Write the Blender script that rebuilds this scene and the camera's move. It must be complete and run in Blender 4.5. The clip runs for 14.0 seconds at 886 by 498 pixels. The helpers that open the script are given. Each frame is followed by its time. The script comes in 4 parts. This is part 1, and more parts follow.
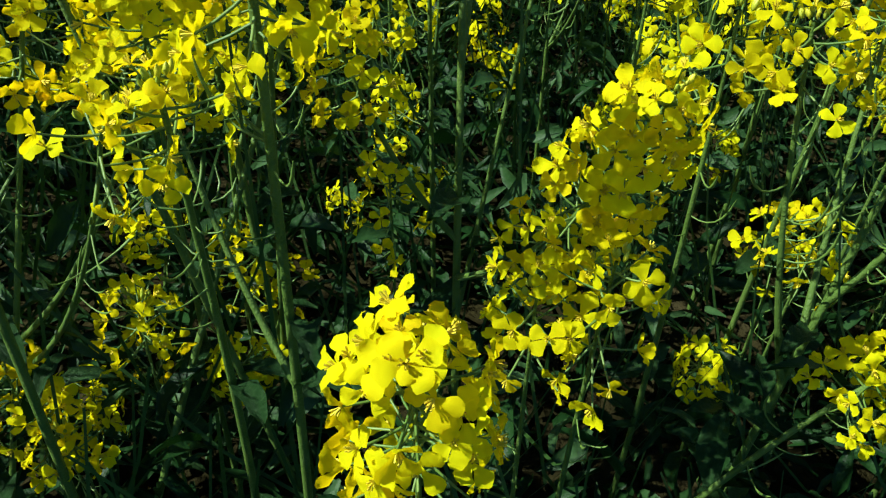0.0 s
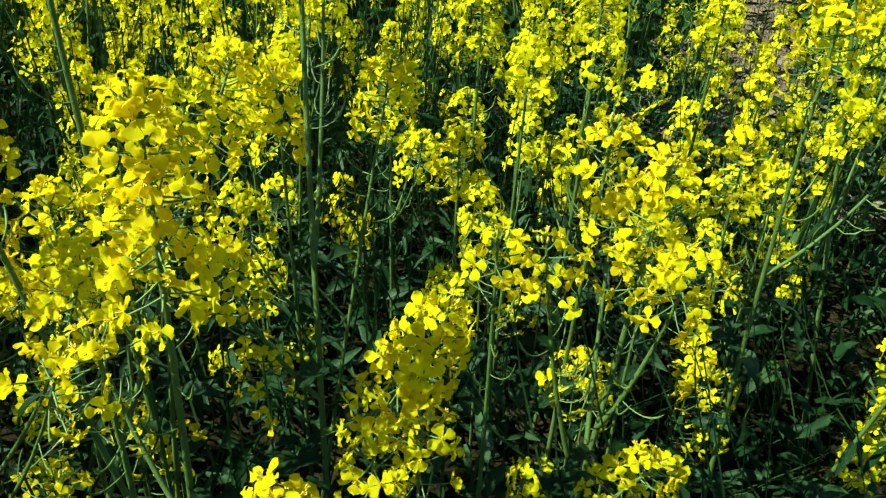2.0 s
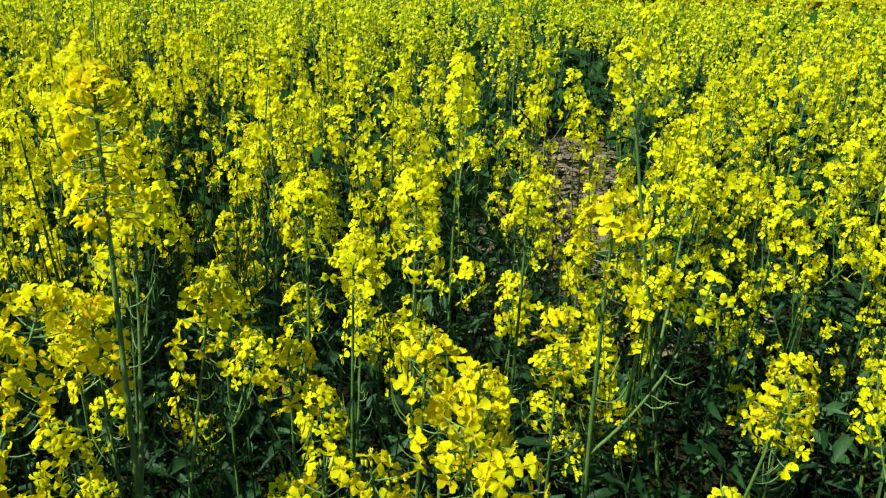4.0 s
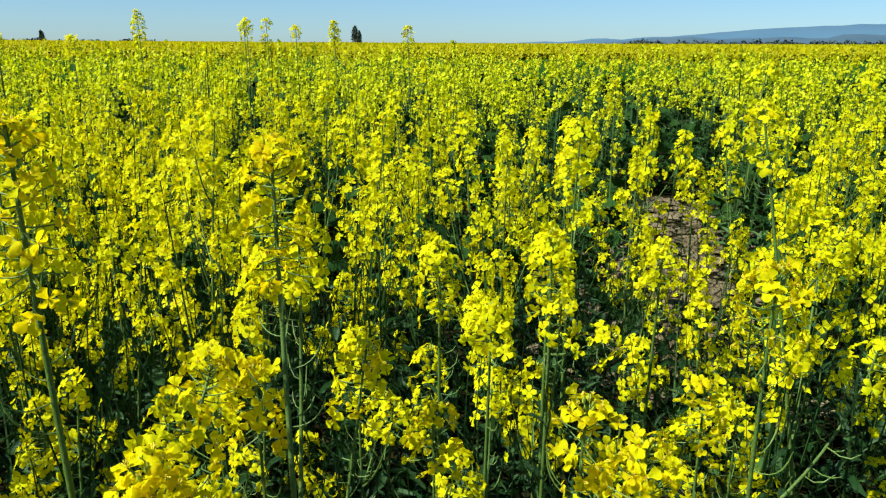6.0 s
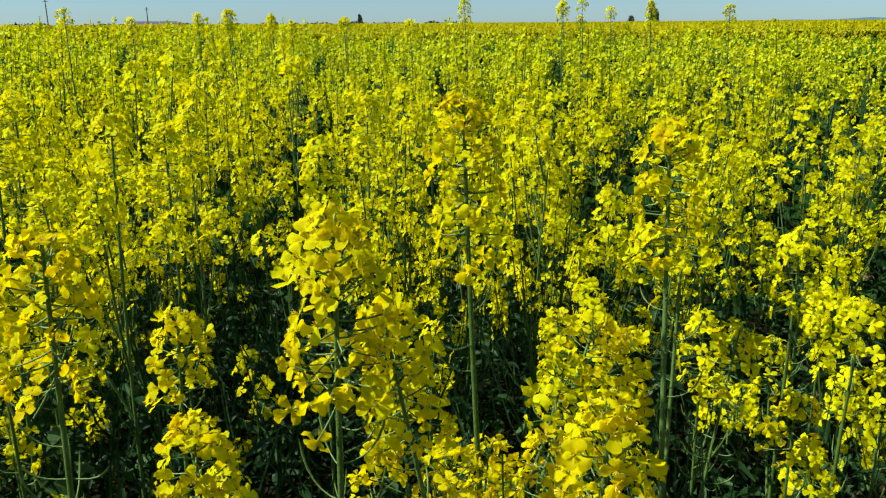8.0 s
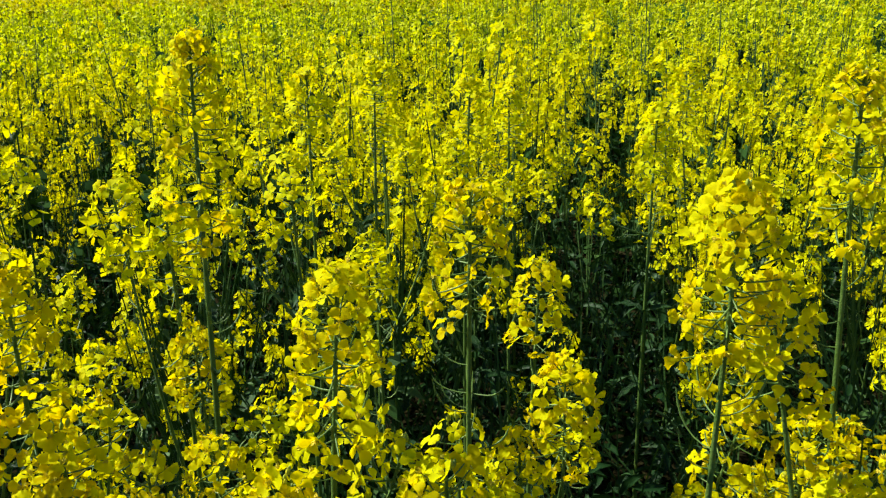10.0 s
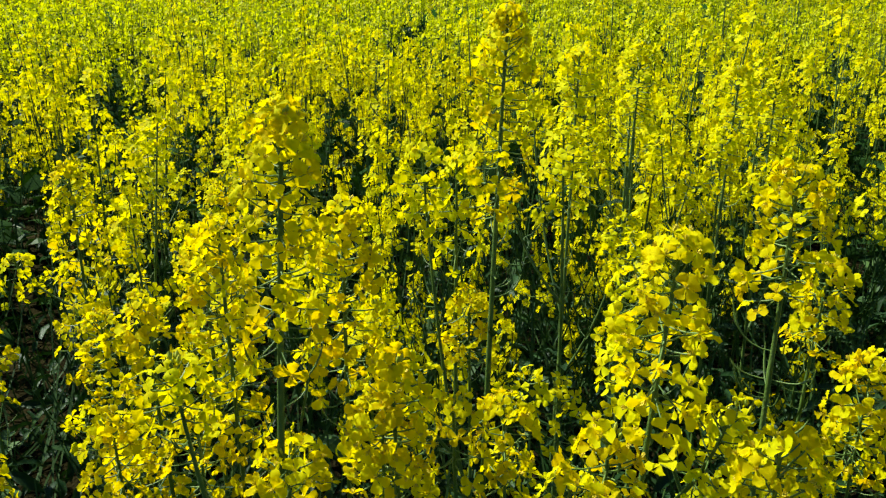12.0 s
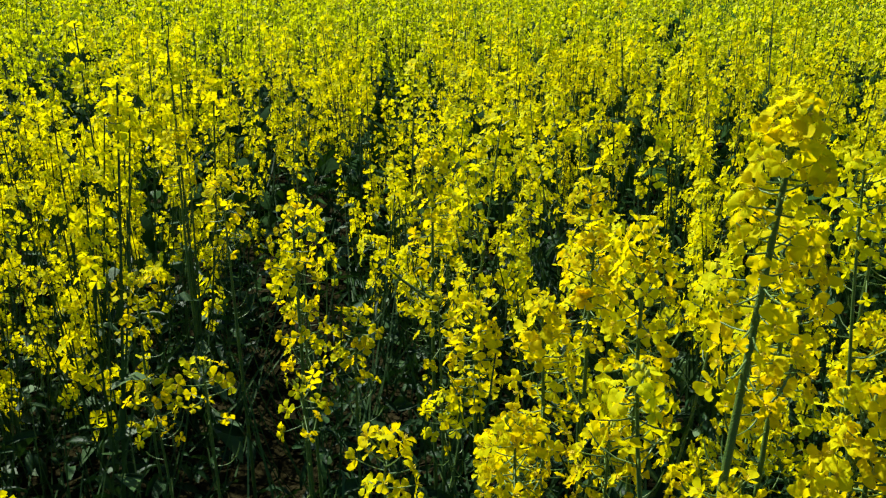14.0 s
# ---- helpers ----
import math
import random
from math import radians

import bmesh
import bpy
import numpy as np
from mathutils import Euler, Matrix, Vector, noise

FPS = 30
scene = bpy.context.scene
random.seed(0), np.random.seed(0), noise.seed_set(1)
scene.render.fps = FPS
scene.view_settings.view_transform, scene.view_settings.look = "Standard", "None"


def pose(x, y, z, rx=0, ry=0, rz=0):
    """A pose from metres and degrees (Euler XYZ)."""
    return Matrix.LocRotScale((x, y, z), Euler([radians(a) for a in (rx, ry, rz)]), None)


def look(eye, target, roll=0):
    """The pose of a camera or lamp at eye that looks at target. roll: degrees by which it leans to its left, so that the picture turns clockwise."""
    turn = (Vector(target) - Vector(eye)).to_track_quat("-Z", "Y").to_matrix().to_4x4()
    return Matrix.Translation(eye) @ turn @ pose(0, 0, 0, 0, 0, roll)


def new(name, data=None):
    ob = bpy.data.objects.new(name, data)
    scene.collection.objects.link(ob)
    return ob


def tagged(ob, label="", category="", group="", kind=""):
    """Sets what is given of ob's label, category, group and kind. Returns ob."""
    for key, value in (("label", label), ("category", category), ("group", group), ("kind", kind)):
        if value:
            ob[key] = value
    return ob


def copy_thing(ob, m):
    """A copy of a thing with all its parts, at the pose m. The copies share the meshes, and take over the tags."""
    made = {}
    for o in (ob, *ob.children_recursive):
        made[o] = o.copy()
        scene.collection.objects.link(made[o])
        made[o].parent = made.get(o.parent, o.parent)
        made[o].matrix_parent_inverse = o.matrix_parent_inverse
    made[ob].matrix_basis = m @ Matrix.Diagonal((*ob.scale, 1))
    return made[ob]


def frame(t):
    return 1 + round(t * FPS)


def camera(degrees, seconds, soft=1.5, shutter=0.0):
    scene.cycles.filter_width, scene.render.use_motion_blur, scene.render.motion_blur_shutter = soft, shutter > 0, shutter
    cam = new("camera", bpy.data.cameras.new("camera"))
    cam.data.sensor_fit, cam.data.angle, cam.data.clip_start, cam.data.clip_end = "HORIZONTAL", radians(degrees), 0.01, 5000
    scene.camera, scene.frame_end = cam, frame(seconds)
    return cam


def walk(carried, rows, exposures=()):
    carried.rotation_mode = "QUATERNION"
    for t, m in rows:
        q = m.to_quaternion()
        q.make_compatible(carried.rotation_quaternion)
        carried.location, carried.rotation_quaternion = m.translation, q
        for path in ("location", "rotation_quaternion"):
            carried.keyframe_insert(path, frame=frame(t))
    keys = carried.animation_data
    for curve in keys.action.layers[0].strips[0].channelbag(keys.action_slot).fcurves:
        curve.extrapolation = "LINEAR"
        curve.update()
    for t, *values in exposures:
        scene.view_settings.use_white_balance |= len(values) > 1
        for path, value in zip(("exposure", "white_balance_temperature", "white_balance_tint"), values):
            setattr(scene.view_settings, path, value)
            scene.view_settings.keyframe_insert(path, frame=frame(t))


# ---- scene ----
PATH = [
    (0, (0.124, 0.163, 0.746), (0.098, 1.746, -0.476), 2.3),
    (0.5, (0.113, 0.123, 0.777), (0.127, 1.746, -0.392), 2.6),
    (1, (0.109, 0.07, 0.819), (0.197, 1.737, -0.283), 3.1),
    (1.5, (0.123, 0.048, 0.862), (0.313, 1.751, -0.17), 4.0),
    (2, (0.145, 0.043, 0.887), (0.409, 1.773, -0.081), 3.3),
    (2.5, (0.16, 0.044, 0.917), (0.535, 1.791, 0.02), 2.8),
    (3, (0.18, 0.042, 0.933), (0.691, 1.804, 0.136), 2.4),
    (3.2, (0.187, 0.041, 0.942), (0.754, 1.802, 0.184), 2.3),
    (5.3, (0.153, 0.038, 0.967), (0.773, 1.872, 0.466), 1.0),
    (5.5, (0.145, 0.04, 0.968), (0.719, 1.892, 0.474), 0.7),
    (6, (0.111, 0.05, 0.967), (0.535, 1.942, 0.476), 0.3),
    (6.5, (0.077, 0.056, 0.971), (0.341, 1.977, 0.483), -0.1),
    (7, (0.047, 0.039, 0.974), (0.146, 1.976, 0.482), -0.3),
    (7.5, (0.024, 0.023, 0.973), (-0.05, 1.957, 0.469), -0.6),
    (8, (0.005, 0.006, 0.974), (-0.256, 1.915, 0.438), -0.4),
    (8.5, (-0.031, -0.02, 0.98), (-0.47, 1.848, 0.414), -0.7),
    (9, (-0.056, -0.039, 0.985), (-0.676, 1.769, 0.397), -1.2),
    (9.2, (-0.058, -0.047, 0.986), (-0.743, 1.736, 0.392), -1.4),
    (11.3, (-0.121, -0.125, 0.972), (-1.218, 1.43, 0.357), -0.3),
    (11.5, (-0.129, -0.138, 0.971), (-1.264, 1.39, 0.355), -0.3),
    (12, (-0.156, -0.155, 0.969), (-1.389, 1.294, 0.353), -0.3),
    (12.5, (-0.201, -0.171, 0.967), (-1.526, 1.193, 0.346), -0.3),
    (13, (-0.242, -0.189, 0.966), (-1.651, 1.084, 0.338), -0.2),
    (13.5, (-0.277, -0.216, 0.965), (-1.763, 0.962, 0.332), -0.0),
    (14, (-0.314, -0.261, 0.962), (-1.899, 0.79, 0.343), -0.2),
]
cam = camera(58.2, 14.0, soft=1.25)
walk(cam, [(t, look(eye, target, roll)) for t, eye, target, roll in PATH], [
    (0.0, 0.92, 6150, 5), (1.5, 1.34, 6100, 5), (2.2, 1.04, 6100, 5), (3.2, 0.96, 6150, 7), (5.3, 0.75, 6250, 9), (6.5, 0.92, 6350, 10), (8.0, 0.69, 6480, 10), (9.2, 0.78, 6550, 10), (11.3, 0.84, 6600, 10), (14.0, 0.78, 6450, 10)])

# ---- world, sun, exposure ----
SUN_YAW, SUN_ELEV = 104.0, 49.0          # degrees: to the left of +y, above the horizon
world = bpy.data.worlds.new("sky")
scene.world = world
world.use_nodes = True
wn = world.node_tree.nodes
sky = wn.new("ShaderNodeTexSky")
sky.sky_type = "NISHITA"
sky.sun_disc = False
sky.sun_elevation = radians(SUN_ELEV)
sky.sun_rotation = radians(-SUN_YAW)
sky.air_density, sky.dust_density, sky.ozone_density, sky.altitude = 1.0, 0.25, 2.0, 300
clear = wn.new("ShaderNodeMix")
clear.data_type, clear.blend_type = "RGBA", "MULTIPLY"
clear.inputs["Factor"].default_value = 1
clear.inputs["B"].default_value = (0.78, 1.12, 1.52, 1)
world.node_tree.links.new(sky.outputs[0], clear.inputs["A"])
world.node_tree.links.new(clear.outputs["Result"], wn["Background"].inputs[0])
wn["Background"].inputs[1].default_value = 0.047
sun_data = bpy.data.lights.new("sun", "SUN")
sun_data.energy, sun_data.angle, sun_data.color = 5.0, radians(0.55), (1.0, 0.98, 0.92)
sun = new("sun", sun_data)
sy, se = radians(SUN_YAW), radians(SUN_ELEV)
sun.matrix_world = look((-math.sin(sy) * math.cos(se) * 30, math.cos(sy) * math.cos(se) * 30, math.sin(se) * 30), (0, 0, 0))


# ---- materials ----
def material(name):
    m = bpy.data.materials.new(name)
    m.use_nodes = True
    return m, m.node_tree.nodes, m.node_tree.links, m.node_tree.nodes["Principled BSDF"]


def ramp(nodes, stops):
    r = nodes.new("ShaderNodeValToRGB")
    while len(r.color_ramp.elements) < len(stops):
        r.color_ramp.elements.new(0.5)
    for e, (p, c) in zip(r.color_ramp.elements, stops):
        e.position, e.color = p, (*c, 1)
    return r


def leafy(name, stops, rough, through_part, through_tint, scale, per_object=False, bump=0.15, spec=0.5):
    """A thin leaf or petal: colour from piece to piece and in patches, some light passing through."""
    m, n, l, b = material(name)
    if per_object:
        pick = n.new("ShaderNodeObjectInfo").outputs["Random"]
    else:
        pick = n.new("ShaderNodeNewGeometry").outputs["Random Per Island"]
    tc = n.new("ShaderNodeTexCoord")
    nz = n.new("ShaderNodeTexNoise")
    nz.inputs["Scale"].default_value, nz.inputs["Detail"].default_value = scale, 4
    l.new(tc.outputs["Object"], nz.inputs["Vector"])
    mix = n.new("ShaderNodeMath")
    mix.operation = "MULTIPLY_ADD"
    mix.inputs[1].default_value = 0.55
    l.new(nz.outputs["Fac"], mix.inputs[0])
    half = n.new("ShaderNodeMath")
    half.operation = "MULTIPLY"
    half.inputs[1].default_value = 0.5
    l.new(pick, half.inputs[0])
    l.new(half.outputs[0], mix.inputs[2])
    r = ramp(n, stops)
    l.new(mix.outputs[0], r.inputs[0])
    l.new(r.outputs[0], b.inputs["Base Color"])
    b.inputs["Roughness"].default_value = rough
    b.inputs["Specular IOR Level"].default_value = spec
    fine = n.new("ShaderNodeTexNoise")
    fine.inputs["Scale"].default_value, fine.inputs["Detail"].default_value = scale * 9, 3
    l.new(tc.outputs["Object"], fine.inputs["Vector"])
    bp = n.new("ShaderNodeBump")
    bp.inputs["Strength"].default_value, bp.inputs["Distance"].default_value = bump, 0.002
    l.new(fine.outputs["Fac"], bp.inputs["Height"])
    l.new(bp.outputs[0], b.inputs["Normal"])
    if through_part:
        tr = n.new("ShaderNodeBsdfTranslucent")
        tint = n.new("ShaderNodeMix")
        tint.data_type, tint.blend_type = "RGBA", "MULTIPLY"
        tint.inputs["Factor"].default_value = 1
        tint.inputs["B"].default_value = (*through_tint, 1)
        l.new(r.outputs[0], tint.inputs["A"])
        l.new(tint.outputs["Result"], tr.inputs["Color"])
        mx = n.new("ShaderNodeMixShader")
        mx.inputs[0].default_value = through_part
        l.new(b.outputs[0], mx.inputs[1])
        l.new(tr.outputs[0], mx.inputs[2])
        l.new(mx.outputs[0], n["Material Output"].inputs["Surface"])
    return m


YELLOW = [(0.15, (0.71, 0.60, 0.001)), (0.5, (0.76, 0.77, 0.001)), (0.85, (0.78, 0.84, 0.002))]
GOLD = [(0.15, (0.78, 0.62, 0.001)), (0.5, (0.81, 0.80, 0.001)), (0.85, (0.83, 0.87, 0.002))]
PETAL = leafy("petal_yellow", YELLOW, 0.7, 0.55, (1.0, 0.87, 0.02), 60, spec=0.08)
PETAL_ONE = leafy("petal_golden_single", GOLD, 0.7, 0.62, (1.0, 0.81, 0.02), 60, per_object=True, spec=0.06)
STAMEN = leafy("anther_ochre", [(0.2, (0.62, 0.48, 0.01)), (0.8, (0.72, 0.62, 0.03))], 0.7, 0, (1, 1, 1), 200)
BUD = leafy("bud_green", [(0.2, (0.22, 0.32, 0.02)), (0.5, (0.40, 0.45, 0.03)), (0.8, (0.58, 0.55, 0.02))], 0.5, 0.15, (0.9, 1, 0.5), 120)
# Stem green with the canopy's shade put into the colour; STEM is the lit one.
STEM_SHADED = leafy("field_stalk_green", [(0.2, (0.016, 0.050, 0.007)), (0.55, (0.028, 0.074, 0.012)), (0.9, (0.060, 0.118, 0.027))], 0.58, 0, (1, 1, 1), 30, bump=0.35, spec=0.22)
STEM = leafy("stem_green", [(0.2, (0.040, 0.088, 0.011)), (0.55, (0.070, 0.132, 0.021)), (0.9, (0.125, 0.190, 0.045))], 0.5, 0, (1, 1, 1), 70, bump=0.6, spec=0.25)
POD = leafy("pod_green", [(0.2, (0.06, 0.14, 0.018)), (0.8, (0.14, 0.23, 0.04))], 0.5, 0.1, (0.9, 1, 0.5), 60)
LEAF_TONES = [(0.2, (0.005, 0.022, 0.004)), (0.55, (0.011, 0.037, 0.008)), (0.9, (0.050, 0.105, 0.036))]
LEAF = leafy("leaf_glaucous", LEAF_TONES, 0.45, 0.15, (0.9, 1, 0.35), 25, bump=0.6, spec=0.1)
# Matte copy of the leaf, its colour darkened for shade in the stand.
LEAF_SHADED = leafy("leaf_shaded", [(0.2, (0.007, 0.030, 0.004)), (0.8, (0.026, 0.066, 0.013))], 0.85, 0.15, (0.9, 1, 0.35), 25, bump=0.6, spec=0.04)
FAR_YELLOW = [(0.15, (0.58, 0.56, 0.001)), (0.5, (0.68, 0.72, 0.001)), (0.85, (0.73, 0.80, 0.002))]
FAR_PETAL = leafy("petal_far", FAR_YELLOW, 0.6, 0.50, (0.98, 0.95, 0.06), 3, spec=0.2)
FAR_GREEN = leafy("green_far", [(0.2, (0.018, 0.062, 0.008)), (0.8, (0.045, 0.11, 0.018))], 0.65, 0.15, (0.9, 1, 0.4), 3)
FAR_TOP = leafy("petal_far_golden", [(0.15, (0.48, 0.41, 0.001)), (0.5, (0.57, 0.52, 0.001)), (0.85, (0.63, 0.59, 0.002))], 0.6, 0.50, (0.98, 0.92, 0.06), 3, spec=0.2)
FAR_MIX = leafy("crop_top_far", [(0.2, (0.24, 0.24, 0.006)), (0.8, (0.38, 0.36, 0.006))], 0.9, 0.2, (0.95, 0.95, 0.1), 2, spec=0.05)
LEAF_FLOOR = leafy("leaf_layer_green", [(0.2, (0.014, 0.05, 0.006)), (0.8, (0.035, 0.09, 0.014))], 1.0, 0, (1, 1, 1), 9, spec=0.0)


def soil_material(name, stops):
    m, n, l, b = material(name)
    tc = n.new("ShaderNodeTexCoord")
    big = n.new("ShaderNodeTexNoise")
    big.inputs["Scale"].default_value, big.inputs["Detail"].default_value = 3.0, 8
    l.new(tc.outputs["Object"], big.inputs["Vector"])
    r = ramp(n, stops)
    l.new(big.outputs["Fac"], r.inputs[0])
    l.new(r.outputs[0], b.inputs["Base Color"])
    b.inputs["Roughness"].default_value = 0.95
    b.inputs["Specular IOR Level"].default_value = 0.0
    crack = n.new("ShaderNodeTexVoronoi")
    crack.feature = "DISTANCE_TO_EDGE"
    crack.inputs["Scale"].default_value = 14
    l.new(tc.outputs["Object"], crack.inputs["Vector"])
    edge = ramp(n, [(0.0, (0, 0, 0)), (0.08, (1, 1, 1))])
    l.new(crack.outputs["Distance"], edge.inputs[0])
    grit = n.new("ShaderNodeTexNoise")
    grit.inputs["Scale"].default_value, grit.inputs["Detail"].default_value = 45, 8
    l.new(tc.outputs["Object"], grit.inputs["Vector"])
    add = n.new("ShaderNodeMath")
    add.operation = "MULTIPLY_ADD"
    add.inputs[1].default_value = 0.7
    l.new(edge.outputs[0], add.inputs[0])
    l.new(grit.outputs["Fac"], add.inputs[2])
    bp = n.new("ShaderNodeBump")
    bp.inputs["Strength"].default_value, bp.inputs["Distance"].default_value = 1.0, 0.03
    l.new(add.outputs[0], bp.inputs["Height"])
    l.new(bp.outputs[0], b.inputs["Normal"])
    return m


def plain(name, low, high, scale, rough=0.8):
    m, n, l, b = material(name)
    tc = n.new("ShaderNodeTexCoord")
    nz = n.new("ShaderNodeTexNoise")
    nz.inputs["Scale"].default_value, nz.inputs["Detail"].default_value = scale, 6
    l.new(tc.outputs["Object"], nz.inputs["Vector"])
    r = ramp(n, [(0.3, low), (0.7, high)])
    l.new(nz.outputs["Fac"], r.inputs[0])
    l.new(r.outputs[0], b.inputs["Base Color"])
    b.inputs["Roughness"].default_value = rough
    return m


# Shade under the crop is put into the soil colour; clods keep its tan.
SOIL = soil_material("soil_shaded", [(0.3, (0.011, 0.010, 0.004)), (0.55, (0.020, 0.018, 0.007)), (0.75, (0.036, 0.031, 0.014))])
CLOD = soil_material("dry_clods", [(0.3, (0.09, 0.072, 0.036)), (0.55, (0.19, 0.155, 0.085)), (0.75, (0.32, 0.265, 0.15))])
# Distance haze is put into the hills' blue base colours.
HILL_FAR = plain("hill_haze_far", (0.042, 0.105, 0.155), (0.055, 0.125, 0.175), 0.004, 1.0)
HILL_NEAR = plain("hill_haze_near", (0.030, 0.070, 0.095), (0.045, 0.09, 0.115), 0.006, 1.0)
TREE_GREEN = plain("tree_crown_dark", (0.018, 0.035, 0.030), (0.05, 0.075, 0.05), 1.5)
BARK = plain("bark_brown", (0.06, 0.045, 0.035), (0.12, 0.09, 0.07), 6)
ROOF = plain("roof_grey", (0.06, 0.06, 0.065), (0.11, 0.10, 0.105), 0.6)
WALL = plain("farm_wall", (0.45, 0.42, 0.38), (0.6, 0.57, 0.52), 0.5)


# ---- mesh building ----
class Soup:
    """Faces gathered as arrays and made into one mesh."""

    def __init__(self):
        self.v, self.q, self.t, self.qm, self.tm, self.n = [], [], [], [], [], 0

    def add(self, v, quads=None, tris=None, mat=0):
        v = np.asarray(v, float).reshape(-1, 3)
        if quads is not None and len(quads):
            self.q.append(np.asarray(quads) + self.n)
            self.qm.append(np.full(len(quads), mat))
        if tris is not None and len(tris):
            self.t.append(np.asarray(tris) + self.n)
            self.tm.append(np.full(len(tris), mat))
        self.v.append(v)
        self.n += len(v)

    def many(self, template, turns, places, mat=0):
        """One template at many poses: turns (k,3,3) with scale, places (k,3)."""
        v, q, t = template
        k = len(places)
        if not k:
            return
        out = np.einsum("kij,nj->kni", turns, v) + np.asarray(places)[:, None]
        off = (np.arange(k) * len(v))[:, None, None]
        self.add(out, (q[None] + off).reshape(-1, 4) if len(q) else None, (t[None] + off).reshape(-1, 3) if len(t) else None, mat)

    def mesh(self, name, mats, smooth=True):
        me = bpy.data.meshes.new(name)
        if self.n:
            v = np.concatenate(self.v)
            q = np.concatenate(self.q) if self.q else np.zeros((0, 4), int)
            t = np.concatenate(self.t) if self.t else np.zeros((0, 3), int)
            mi = np.concatenate(self.qm + self.tm)
            me.vertices.add(len(v))
            me.vertices.foreach_set("co", v.astype(np.float32).ravel())
            loops = np.concatenate([q.ravel(), t.ravel()])
            me.loops.add(len(loops))
            me.loops.foreach_set("vertex_index", loops.astype(np.int32))
            me.polygons.add(len(q) + len(t))
            starts = np.concatenate([np.arange(len(q)) * 4, len(q) * 4 + np.arange(len(t)) * 3])
            me.polygons.foreach_set("loop_start", starts.astype(np.int32))
            me.polygons.foreach_set("material_index", mi.astype(np.int32))
            me.polygons.foreach_set("use_smooth", np.full(len(mi), smooth))
            me.update(calc_edges=True)
        for m in mats:
            me.materials.append(m)
        return me


def unit(v):
    v = np.asarray(v, float)
    return v / np.maximum(np.linalg.norm(v, axis=-1, keepdims=True), 1e-9)


def turns_to(dirs, spins, scales):
    """Rotations that take +z to dirs, spun about it, scaled: (k,3,3)."""
    z = unit(dirs)
    ref = np.where(np.abs(z[:, 2:3]) < 0.95, np.array([[0, 0, 1.0]]), np.array([[1.0, 0, 0]]))
    x = unit(np.cross(ref, z))
    y = np.cross(z, x)
    c, s = np.cos(spins)[:, None], np.sin(spins)[:, None]
    xx, yy = c * x + s * y, -s * x + c * y
    return np.stack([xx, yy, z], -1) * np.asarray(scales, float)[:, None, None]


def tube(soup, pts, radii, sides, mat=0):
    pts = np.asarray(pts, float)
    m = len(pts)
    tan = unit(np.gradient(pts, axis=0))
    ref = np.array([0.31, 0.95, 0.05])
    x = unit(np.cross(tan, ref))
    y = np.cross(tan, x)
    a = np.arange(sides) / sides * 2 * np.pi
    ring = np.cos(a)[None, :, None] * x[:, None] + np.sin(a)[None, :, None] * y[:, None]
    v = pts[:, None] + ring * np.asarray(radii, float)[:, None, None]
    i, j = np.meshgrid(np.arange(m - 1), np.arange(sides), indexing="ij")
    k = (j + 1) % sides
    quads = np.stack([i * sides + j, i * sides + k, (i + 1) * sides + k, (i + 1) * sides + j], -1).reshape(-1, 4)
    soup.add(v.reshape(-1, 3), quads, None, mat)


def ribbon(soup, pts, radii, mat=0):
    """A far stalk: one strip with the width of the stalk."""
    pts, r = np.asarray(pts, float), np.asarray(radii, float)[:, None]
    side = np.array([[0.8, 0.6, 0.0]])
    v = np.stack([pts - side * r, pts + side * r], 1).reshape(-1, 3)
    soup.add(v, [(2 * i, 2 * i + 1, 2 * i + 3, 2 * i + 2) for i in range(len(pts) - 1)], None, mat)


def curve(p0, p1, p2, n):
    """Points of a quadratic bend from p0 by p1 to p2."""
    u = np.linspace(0, 1, n)[:, None]
    return (1 - u) ** 2 * np.asarray(p0) + 2 * u * (1 - u) * np.asarray(p1) + u**2 * np.asarray(p2)


def grid_faces(nu, nv):
    i, j = np.meshgrid(np.arange(nu - 1), np.arange(nv - 1), indexing="ij")
    return np.stack([i * nv + j, (i + 1) * nv + j, (i + 1) * nv + j + 1, i * nv + j + 1], -1).reshape(-1, 4)


NO_Q, NO_T = np.zeros((0, 4), int), np.zeros((0, 3), int)


def join(parts):
    """Several templates as one."""
    v, q, t, n = [], [], [], 0
    for a, b, c in parts:
        v.append(a), q.append(b + n), t.append(c + n)
        n += len(a)
    return np.concatenate(v), np.concatenate(q), np.concatenate(t)


def petal(rng, nu, nv, lift, cup):
    """An obovate petal along +x from the flower's middle, 1 unit long, with a narrow claw below and a round blade."""
    u = np.linspace(0, 1, nu) ** 0.7
    wide = 0.06 + 0.36 * np.clip((u - 0.18) / 0.5, 0, 1) ** 0.9
    wide = np.where(u > 0.72, wide * np.sqrt(np.maximum(0.10, 1 - ((u - 0.72) / 0.30) ** 2)), wide)
    w = np.linspace(-1, 1, nv)
    U, W = np.meshgrid(u, w, indexing="ij")
    wave = rng.normal(0, 0.055, U.shape) * (U > 0.3) + rng.uniform(0.0, 0.09) * np.sin(W * 4 + rng.uniform(0, 6.28)) * U
    x = U * (1 - 0.10 * lift) * (1 + 0.04 * (1 - W**2))
    z = np.sin(lift) * (U - 0.45 * U**2) - cup * (U - 0.4).clip(0) ** 2 * 1.1
    z = z + 0.09 * W**2 * U * np.sign(0.3 - cup) + wave
    y = W * wide[:, None] * rng.uniform(0.8, 1.08) + rng.normal(0, 0.02, U.shape) * (U > 0.3)
    return np.stack([x, y, z], -1).reshape(-1, 3), grid_faces(nu, nv), NO_T


